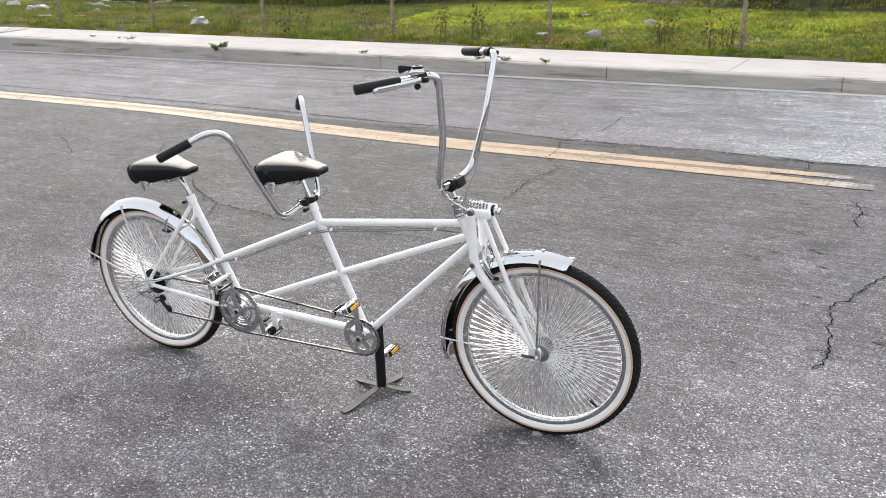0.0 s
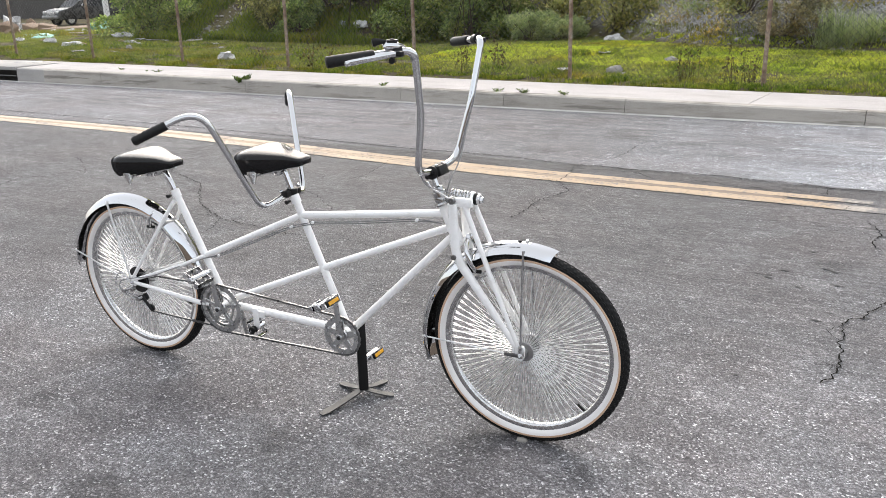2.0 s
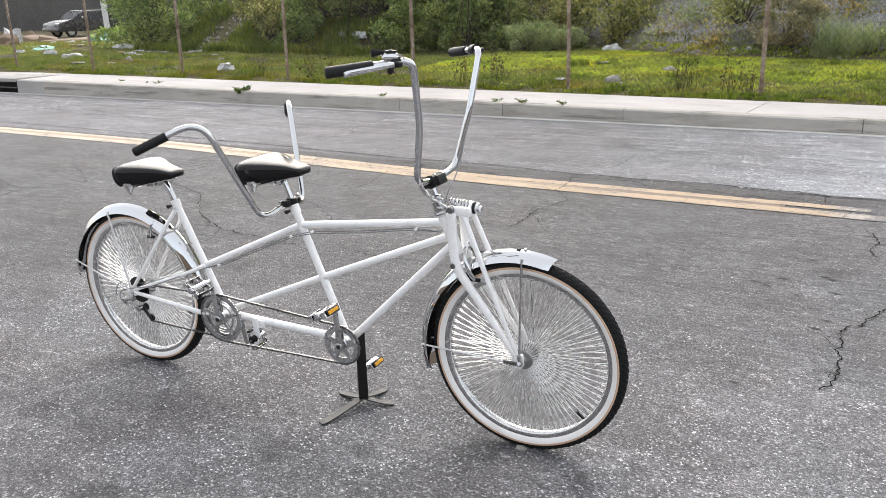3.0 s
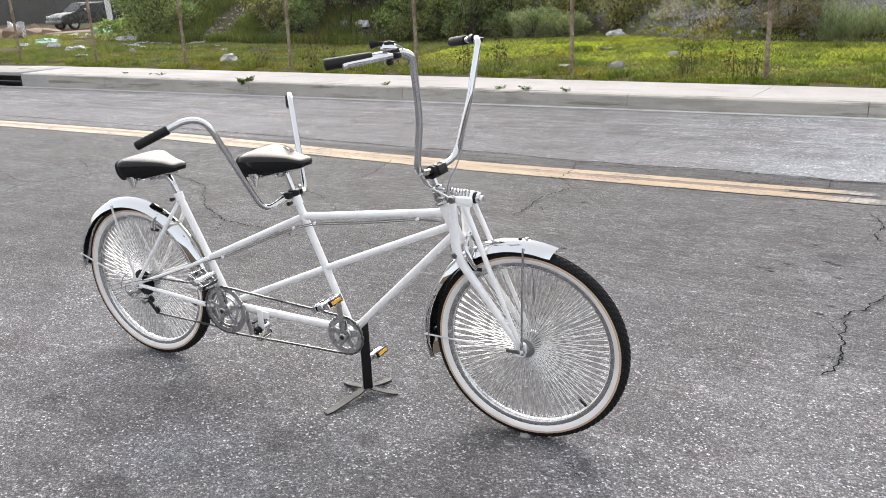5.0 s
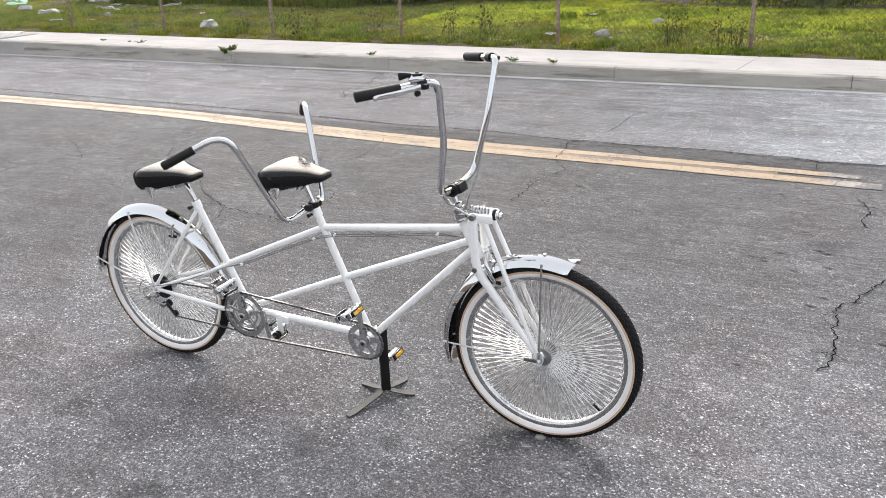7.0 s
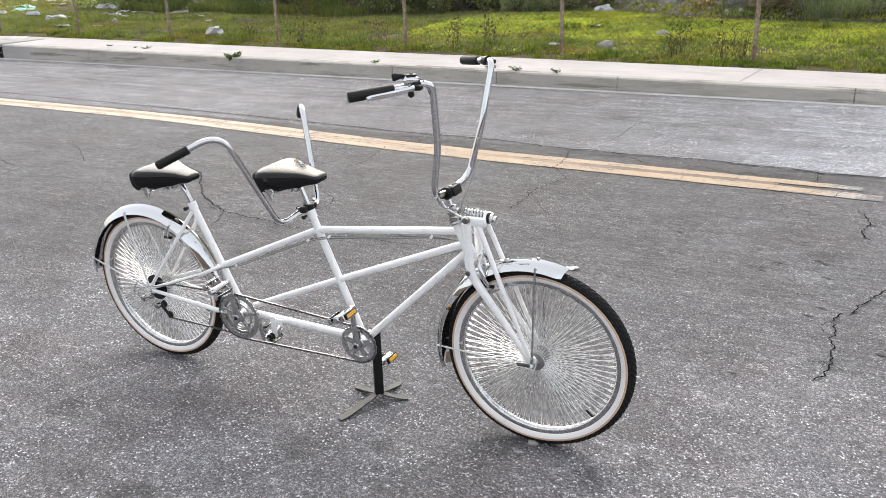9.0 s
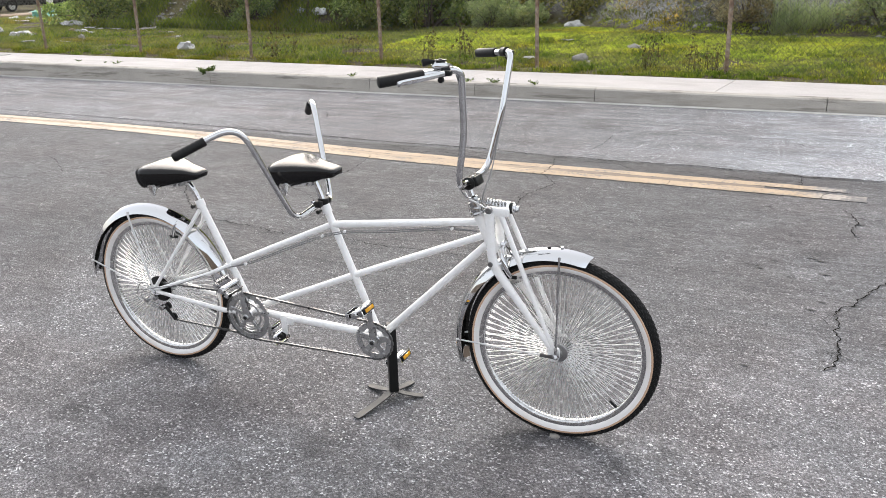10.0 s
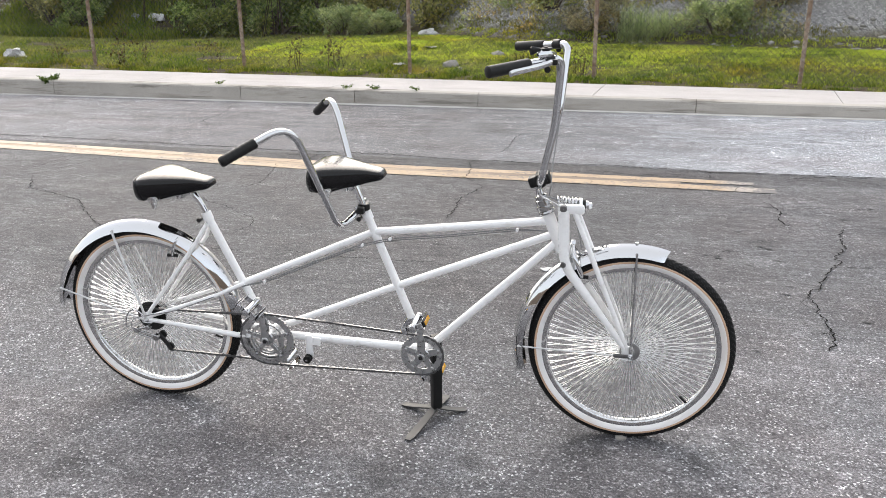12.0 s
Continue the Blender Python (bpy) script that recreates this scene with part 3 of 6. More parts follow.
def build_kerb():
    root = empty("kerb", label="grey concrete kerb with scuffs and dark joints", category="kerb", kind="structure")
    joints = [-12.35, -11.46, -9.72, -6.05, -2.97, -1.27, 0.44, 3.17, 6.4, 9.7, 13.0]
    far = [-40.0 + 4.0 * k for k in range(7)]
    for a, b in list(zip(joints, joints[1:])) + list(zip(far, far[1:])) + [(-16.0, -15.5)] + [(13.0 + 4 * k, 17.0 + 4 * k) for k in range(6)]:
        bm = bmesh.new()
        za, zb = kerb_top(a), kerb_top(b)
        prof = [(KERB_Y, -0.1), (KERB_Y + 0.012, None, -0.022), (KERB_Y + 0.032, None, -0.004), (KERB_Y + 0.06, None, 0.0), (KERB_Y + 0.16, None, 0.003), (KERB_Y + 0.16, -0.1)]
        ring = []
        for x, z in ((a + 0.0035, za), (b - 0.0035, zb)):
            ring.append([bm.verts.new((x, p[0], p[1] if p[1] is not None else z + p[2])) for p in prof])
        m = len(prof)
        for i in range(m):
            bm.faces.new((ring[0][i], ring[0][(i + 1) % m], ring[1][(i + 1) % m], ring[1][i]))
        bm.faces.new(ring[0])
        bm.faces.new(ring[1][::-1])
        part("kerbstone", bm, PALE if a == -12.35 else KERB, root, smooth=False)
    # the street drain's dark mouth
    drain = empty("street_drain", label="street drain inlet with a dark mouth under a steel-edged slab", category="drain", kind="structure")
    bm = bmesh.new()
    box(bm, (-13.925, KERB_Y + 0.5, kerb_top(-14) - 0.022), (3.14, 1.02, 0.07), 0.01)
    part("slab", bm, PALE, drain)
    bm = bmesh.new()
    box(bm, (-13.925, KERB_Y + 0.55, 0.02), (3.14, 0.05, 0.3))
    box(bm, (-15.47, KERB_Y + 0.3, 0.05), (0.05, 0.55, 0.26))
    box(bm, (-12.38, KERB_Y + 0.3, 0.05), (0.05, 0.55, 0.26))
    part("chamber", bm, DARK, drain, smooth=False)
    bm = bmesh.new()
    box(bm, (-13.925, KERB_Y + 0.01, kerb_top(-14) - 0.047), (3.14, 0.02, 0.03), 0.004)
    box(bm, (-13.925, KERB_Y + 0.06, 0.09), (3.14, 0.02, 0.02), 0.004)
    part("edge_bar", bm, STEEL, drain)


def build_pavement():
    root = empty("pavement", label="pale pinkish concrete pavement slabs with thin joints", category="pavement", kind="structure")
    cuts = [-40, -36, -32, -28, -24, -20, -16.8, -15.5, -12.35, -10.2, -7.35, -4.5, -1.62, 1.95, 4.9, 7.8, 10.8, 14, 18, 22, 26, 30, 36]
    for a, b in zip(cuts, cuts[1:]):
        bm = bmesh.new()
        skew = 0.05
        for x0, x1 in ((a + 0.005, b - 0.005),):
            zs = []
            for x in (x0, x1):
                y0 = KERB_Y + 0.166 if a > -12.4 or b < -15.4 else KERB_Y + 1.02
                z = kerb_top(x)
                zs.append([bm.verts.new((x - skew, y0, z + 0.0)), bm.verts.new((x + skew, WALK_Y, z + 0.018)), bm.verts.new((x + skew, WALK_Y, z - 0.1)), bm.verts.new((x - skew, y0, z - 0.1))])
            for i in range(4):
                bm.faces.new((zs[0][i], zs[0][(i + 1) % 4], zs[1][(i + 1) % 4], zs[1][i]))
            bm.faces.new(zs[0])
            bm.faces.new(zs[1][::-1])
        part("slab", bm, WALK, root, smooth=False)
    bm = bmesh.new()
    lathe(bm, [(0.001, 0.0), (0.29, 0.0), (0.30, -0.004), (0.30, -0.03)], 32, m=Matrix.Translation((-13.3, 8.75, kerb_top(-13.3) + 0.024)) @ Matrix.Rotation(math.pi / 2, 4, "X"))
    thing("manhole_cover", bm, STEEL, "round grey metal cover set in the pavement", "manhole cover", kind="structure")


def build_fence():
    root = empty("chain_link_fence", label="rusty pipe posts with grey chain-link mesh, no top rail", category="fence")
    rnd = random.Random(5)
    posts = [1.8 + 2.8 * k for k in range(-12, 6)]
    post_mesh = None
    for x in posts:
        z = lie(x, FENCE_Y)
        if post_mesh is None:
            bm = bmesh.new()
            tube(bm, [(0, 0, -0.2), (0, 0, 1.2), (0, 0, 2.55)], 0.030, 12)
            post_mesh = finish("post", bm, PIPE)
        part("post", post_mesh, None, root, m=Matrix.Translation((x, FENCE_Y + 0.04, z)) @ Euler((radians(rnd.uniform(-0.5, 0.5)), radians(rnd.uniform(-0.5, 0.5)), 0)).to_matrix().to_4x4())
    # the mesh: two families of bent wires, woven
    verts, faces = [], []
    x0, x1, high, gap = posts[0], posts[-1], 2.45, 0.100
    n = int((x1 - x0 + high) / gap)
    for way in (1, -1):
        for k in range(n):
            foot = x0 + k * gap if way < 0 else x0 - high + k * gap
            last = None
            steps = 10
            for s in range(steps + 1):
                h = high * s / steps
                x = foot + (h if way > 0 else -h)
                if x < x0 or x > x1:
                    last = None
                    continue
                y = FENCE_Y + 0.004 * way + 0.03 * noise.noise((x * 0.5, h, 2.0)) * (1 if h < 1.6 else 0.6)
                z = kerb_top(x) + 0.05 + h * 0.98
                r = 0.0023
                base = len(verts)
                verts += [(x - r, y, z), (x + r, y - r, z), (x + r * 0.5, y + r, z)]
                if last is not None:
                    for i in range(3):
                        faces.append((last + i, last + (i + 1) % 3, base + (i + 1) % 3, base + i))
                last = base
    me = pydata("chain_link", verts, faces, WIRE, True)
    ob = part("chain_link", me, None, root, "grey galvanised chain-link mesh")
    tagged(ob, kind="stuff")


# ---- plants ----
def leaf_mass(rnd, count, size, place, long=1.8):
    """Many small bent leaves, each at a place with an outward way."""
    verts, faces = [], []
    for _ in range(count):
        p, out = place(rnd)
        s = size * rnd.uniform(0.6, 1.4)
        d = (Vector((rnd.gauss(0, 1), rnd.gauss(0, 1), rnd.gauss(0, 1))) + out * 1.2).normalized()
        e = d.cross(Vector((rnd.gauss(0, 1), rnd.gauss(0, 1), rnd.gauss(0, 1)))).normalized() * s * 0.5
        k = len(verts)
        tip = d * s * long
        verts += [p, p + tip * 0.5 + e, p + tip, p + tip * 0.5 - e]
        faces += [(k, k + 1, k + 2), (k, k + 2, k + 3)]
    return verts, faces


def bush(x, y, rx, ry, rz, count, size, material, seed, label, lobes=14):
    rnd = random.Random(seed)
    z0 = lie(x, y)
    root = empty("bush", Matrix.Translation((x, y, z0)), label, "bush", "bushes on the bank")
    blobs = []
    for _ in range(lobes):
        a, t = rnd.uniform(0, 2 * math.pi), rnd.random() ** 0.6
        h = rnd.uniform(0.04, 0.95)
        w = math.sqrt(max(0.05, 1 - (h * 0.9) ** 2))
        blobs.append((Vector((rx * t * w * math.cos(a), ry * t * w * math.sin(a), rz * h)), rnd.uniform(0.22, 0.42) * min(rx, rz)))
    bm = bmesh.new()
    for c, r in blobs:
        mid = c * 0.5 + Vector((rnd.uniform(-0.1, 0.1), rnd.uniform(-0.1, 0.1), 0.05 * rz))
        tube(bm, [(c.x * 0.08, c.y * 0.08, -0.1), mid, c], [0.024 * min(1.4, rz), 0.012 * min(1.4, rz), 0.005], 5)
    part("trunk", bm, BARK, root)

    def place(r):
        c, rad = blobs[r.randrange(len(blobs))]
        d = Vector((r.gauss(0, 1), r.gauss(0, 1), r.gauss(0, 1))).normalized()
        d.z = abs(d.z) if r.random() < 0.55 else d.z
        k = rad * (1.0 - 0.45 * r.random() ** 2) * (0.82 + 0.5 * noise.noise(c * 3 + d * 2.3))
        p = c + d * k
        p.z = max(0.02, p.z)
        return p, d

    v, f = leaf_mass(rnd, count, size, place)
    part("crown", pydata("crown", v, f, material), None, root)


def blades(count, place, high, wide, material, name, label, seed, lean=0.45):
    """Grass: single bent blades, joined."""
    rnd = random.Random(seed)
    verts, faces = [], []
    made = 0
    while made < count:
        spot = place(rnd)
        if spot is None:
            continue
        x, y, tall = spot
        z = lie(x, y)
        for _ in range(5):
            made += 1
            bx, by = x + rnd.gauss(0, 0.035), y + rnd.gauss(0, 0.035)
            h = high * tall * rnd.uniform(0.5, 1.35)
            a = rnd.uniform(0, 2 * math.pi)
            w = wide * rnd.uniform(0.6, 1.3)
            dx, dy = math.cos(a), math.sin(a)
            l = h * lean * rnd.uniform(0.1, 1.5)
            b = rnd.uniform(0, 2 * math.pi)
            lx, ly = math.cos(b) * l, math.sin(b) * l
            k = len(verts)
            verts += [(bx - dx * w, by - dy * w, z - 0.02), (bx + dx * w, by + dy * w, z - 0.02), (bx + lx * 0.4 + dx * w * 0.7, by + ly * 0.4 + dy * w * 0.7, z + h * 0.6), (bx + lx * 0.4 - dx * w * 0.7, by + ly * 0.4 - dy * w * 0.7, z + h * 0.6), (bx + lx, by + ly, z + h)]
            faces += [(k, k + 1, k + 2, k + 3), (k + 3, k + 2, k + 4)]
    ob = new(name, pydata(name, verts, faces, material))
    tagged(ob, label, "grass", kind="stuff")


def build_grass():
    def verge(r):
        y = 9.13 + 7.5 * r.random() ** 1.6
        x = r.uniform(-26, 9) if y < 12 else r.uniform(-24, 6)
        f = noise.noise((x * 0.9, y * 0.9, 7.0))
        if y > bank_toe(x) + 0.6 or (y < 9.52 and r.random() < 0.93) or f < (-0.30 if x < -1 else -0.7) + 0.2 * r.random():
            return None
        return x, y, (0.45 if y < 9.6 else 0.75) + max(0, f) * 1.1

    def lush(r):
        x, y = r.uniform(-5, 9), r.uniform(9.55, 15.5)
        if y > bank_toe(x) + 0.3 or (y < 11.1 + 0.9 * noise.noise((x * 0.7, 3.0, 1.0)) and r.random() < 0.95 - 0.12 * smoothstep(x, -3, 2)):
            return None
        return x, y, 0.7

    def rank(r):
        x = r.uniform(-17, -3.3)
        y = bank_toe(x) - 0.7 + r.random() ** 1.5 * 2.7
        if noise.noise((x * 0.8, y * 0.8, 12.0)) < (0.02 if x > -7 else -0.25) or abs(x + 14.75) < 0.45 and x < -14.2:
            return None
        return x, y, 1.0

    def left(r):
        return r.uniform(-42, -22), r.uniform(9.3, 22), 1.0

    blades(260000, verge, 0.050, 0.0060, GRASS, "grass", "rough yellow-green grass and weeds on the verge", 3, 0.8)
    blades(150000, lush, 0.044, 0.0065, LUSH, "lush_grass", "bright yellow-green short grass", 4, 0.75)
    blades(40000, rank, 0.24, 0.008, CLUMP, "tall_grass", "tall rank grass at the foot of the bank", 6, 0.35)
    spots = random.Random(17)
    tufts = [(-17 + 23 * spots.random() ** 1.5, 9.5 + 3.6 * spots.random() ** 1.4, spots.uniform(0.4, 1.15)) for _ in range(120)]
    tufts += [(spots.uniform(-17, 6), spots.uniform(9.16, 9.6), spots.uniform(0.25, 0.55)) for _ in range(110)]

    def tuft(r):
        x, y, k = tufts[r.randrange(len(tufts))]
        return x + r.gauss(0, 0.16 * k), max(9.2, y + r.gauss(0, 0.10 * k)), k

    blades(26000, tuft, 0.115, 0.0075, CLUMP, "weed_tufts", "dark green weed tufts standing in the grass", 21, 0.95)
    blades(40000, left, 0.14, 0.012, GRASS, "far_grass", "rough grass beside the far yard", 8)


def weed(x, y, z, high, count, material, seed, label, name="weed", leafy=True):
    rnd = random.Random(seed)
    root = empty(name, Matrix.Translation((x, y, z)), label, "weed", "weeds by the pavement")
    bm = bmesh.new()
    tips = []
    for _ in range(7 if leafy else count):
        a, l = rnd.uniform(0, 6.28), rnd.uniform(0.2, 1.0)
        spread = high * ((1.5 if high < 0.15 else 0.75) if leafy else 0.3)
        tip = Vector((math.cos(a) * l * spread, math.sin(a) * l * spread, high * rnd.uniform(0.3, 0.8 if high < 0.15 else 1.0)))
        foot = Vector((rnd.gauss(0, 0.012), rnd.gauss(0, 0.012), 0)) * (1 if leafy else 6)
        tube(bm, [foot, foot + tip * 0.5 + Vector((0, 0, high * 0.1)), foot + tip], [0.004, 0.003, 0.0012], 5)
        tips.append((foot, foot + tip))
    tagged(part("stem", bm, SHRUB if leafy else material, root), kind="" if leafy else "stuff")

    def place(r):
        foot, t = tips[r.randrange(len(tips))]
        p = foot.lerp(t, r.uniform(0.3, 1.05)) + Vector((r.gauss(0, 1), r.gauss(0, 1), r.gauss(0, 0.7))) * high * 0.10
        p.z = max(0.004, p.z)
        return p, Vector((0, 0, 0.4))

    v, f = leaf_mass(rnd, count * 8 if leafy else count * 6, high * ((0.16 if high < 0.15 else 0.10) if leafy else 0.05), place, 1.6)
    tagged(part("leaves" if leafy else "seed_head", pydata("leaves", v, f, material), None, root), kind="stuff")


def build_plants():
    shrubs = [
        # x, y, rx, ry, rz, leaves, size, material, label
        (-17.9, 16.0, 1.8, 1.4, 2.9, 17000, 0.062, SHRUB, "dense dark green bush behind the fence"),
        (-17.0, 18.3, 1.5, 1.2, 2.4, 9000, 0.062, SHRUB, "dense dark green bush behind the fence"),
        (-12.3, 17.4, 1.2, 1.2, 2.2, 6500, 0.06, OLIVE, "olive green bush on the bank"),
        (-11.0, 16.7, 1.3, 1.1, 2.1, 8000, 0.055, OLIVE, "twiggy olive green bush on the bank"),
        (-9.6, 16.9, 1.2, 1.0, 1.9, 7500, 0.05, SHRUB, "dark green bush at the foot of the bank"),
        (-8.2, 16.6, 1.3, 1.1, 2.1, 9000, 0.05, SHRUB, "dark green bush at the foot of the bank"),
        (-6.7, 16.7, 1.2, 1.1, 2.0, 8500, 0.05, SHRUB, "dark green bush at the foot of the bank"),
        (-5.6, 17.3, 1.0, 1.0, 2.0, 5500, 0.05, SHRUB, "dark green bush at the foot of the bank"),
        (-10.3, 18.2, 1.5, 1.2, 2.2, 6000, 0.06, SHRUB, "dark green bush on the bank"),
        (-7.4, 18.3, 1.5, 1.2, 2.2, 6000, 0.06, OLIVE, "olive green bush on the bank"),
    ]
    shrubs += [
        (-4.4, 17.6, 1.2, 1.0, 1.6, 5000, 0.05, OLIVE, "dry olive bush on the gravel bank"),
        (2.9, 15.9, 1.1, 0.8, 1.1, 9000, 0.036, STRAW, "dry olive bush on the gravel bank"),
        (-4.6, 16.0, 0.85, 0.6, 0.62, 9000, 0.022, PLUME, "pale feathery mound of weeds on the bank"),
        (-3.7, 16.1, 0.7, 0.6, 0.5, 6500, 0.022, PLUME, "pale feathery mound of weeds on the bank"),
        (-2.6, 16.6, 1.0, 0.9, 1.5, 4500, 0.05, OLIVE, "dry olive bush on the gravel bank"),
        (-1.2, 17.0, 0.9, 0.8, 1.2, 3500, 0.05, OLIVE, "dry olive bush on the gravel bank"),
        (1.45, 14.2, 0.75, 0.5, 0.95, 8000, 0.026, STRAW, "twiggy straw-coloured bush at the foot of the gravel bank"),
        (0.55, 14.7, 0.6, 0.5, 0.8, 4500, 0.028, OLIVE, "twiggy olive bush at the foot of the gravel bank"),
        (3.75, 14.05, 0.8, 0.5, 0.6, 5200, 0.030, PLUME, "low pale green bush at the foot of the bank"),
        (4.9, 14.6, 0.9, 0.6, 0.8, 8000, 0.026, STRAW, "pale dry bush at the foot of the gravel bank"),
        (-13.3, 16.2, 0.9, 0.8, 1.7, 5200, 0.05, OLIVE, "twiggy olive green bush on the bank"),
        (-12.2, 15.6, 0.9, 0.7, 1.5, 5200, 0.05, OLIVE, "twiggy olive green bush on the bank"),
        (-11.2, 15.4, 0.8, 0.7, 1.4, 4600, 0.05, SHRUB, "dark green bush at the foot of the bank"),
    ]
    for k, (x, y, rx, ry, rz, c, s, m, label) in enumerate(shrubs):
        bush(x, y, rx, ry, rz, c, s, m, 40 + k, label, 34 if c > 15000 else 16)
    rnd = random.Random(77)
    for k in range(9):
        x = -14 + 2.7 * k + rnd.uniform(-0.8, 0.8)
        y = 20.6 + rnd.uniform(-0.8, 1.6)
        bush(x, y, 1.8, 1.4, rnd.uniform(1.5, 2.6), 4500, 0.09, (SHRUB, OLIVE)[k % 2], 90 + k, "green bush high on the bank")
    # pale feathery grass clump
    for x, y, h, c, s in ((2.2, 13.95, 0.80, 420, 3), (2.75, 14.05, 0.60, 260, 4)):
        r2 = random.Random(s)
        verts, faces = [], []
        for _ in range(c):
            a, l = r2.uniform(0, 6.28), r2.random() ** 0.6
            top = Vector((math.cos(a) * l * h * 0.35, math.sin(a) * l * h * 0.35, h * r2.uniform(0.25, 1.0)))
            foot = Vector((r2.gauss(0, 0.16), r2.gauss(0, 0.12), -0.02))
            e = Vector((r2.gauss(0, 1), r2.gauss(0, 1), 0)).normalized() * 0.0045
            mid = foot.lerp(foot + top, 0.55) + Vector((0, 0, h * 0.18))
            k = len(verts)
            verts += [foot - e, foot + e, mid + e, mid - e, foot + top]
            faces += [(k, k + 1, k + 2, k + 3), (k + 3, k + 2, k + 4)]
        ob = new("grass_clump", pydata("grass_clump", verts, faces, PLUME))
        ob.matrix_world = Matrix.Translation((x, y, lie(x, y)))
        tagged(ob, "pale green clump of tall grass on the bank", "grass clump", "grass clumps")
    for k, (x, y, h) in enumerate(((-6.12, KERB_Y + 0.03, 0.19), (-9.7, 8.30, 0.05), (-8.97, 8.28, 0.035), (-8.62, 8.24, 0.055), (-3.37, 7.95, 0.06), (-1.40, 7.93, 0.06), (-1.02, 7.93, 0.07), (-0.42, 7.94, 0.07))):
        weed(x, y, kerb_top(x) + (0.0 if k else -0.04), h * (1.05 if k else 0.72), 40 if k == 0 else 16, WEED_LEAF, 200 + k, "green weed growing from the kerb joint" if k else "bushy green weed growing over the kerb face")
    for k, (x, y, h) in enumerate(((-6.2, 9.75, 0.75), (-5.9, 9.8, 0.6), (-3.0, 9.8, 0.6), (-2.4, 9.9, 0.75), (0.62, 9.75, 0.45), (0.75, 9.8, 0.5), (1.35, 9.7, 0.6), (1.6, 9.75, 0.45), (-7.6, 9.9, 0.5), (-4.6, 10.0, 0.55))):
        weed(x, y, lie(x, y), h, 9, DRY, 300 + k, "dark dry weed stalks beside the fence", "dry_weed", False)
    # tall thin dry canes in front of the bushes
    for k, (x, y) in enumerate(((-9.6, 15.4), (-8.9, 15.6), (-6.5, 15.6), (-6.2, 15.7), (-5.9, 15.5))):
        r3 = random.Random(k)
        bm = bmesh.new()
        for j in range(2):
            d = r3.uniform(-0.25, 0.5)
            tube(bm, [(0.05 * j, 0, -0.05), (0.05 * j + d * 0.5, 0, 0.9), (0.05 * j + d, 0.1, 2.0)], [0.012, 0.009, 0.004], 5)
        thing("dry_cane", bm, DRY, "thin pale dry cane standing before the bushes", "cane", "dry canes", m=Matrix.Translation((x, y, lie(x, y))))


# ---- litter and far things ----
def lump(size, seed, rough=0.35, flat=1.0, sub=2):
    """An uneven stone or crumpled bag."""
    bm = bmesh.new()
    bmesh.ops.create_icosphere(bm, subdivisions=sub, radius=1.0)
    for v in bm.verts:
        k = 1 + rough * noise.noise(v.co * 1.7 + Vector((seed, 0, 0))) + 0.4 * rough * noise.noise(v.co * 4 + Vector((0, seed, 0)))
        v.co = Vector((v.co.x * size[0] * k, v.co.y * size[1] * k, max(-0.3, v.co.z) * size[2] * k * flat))
    return bm


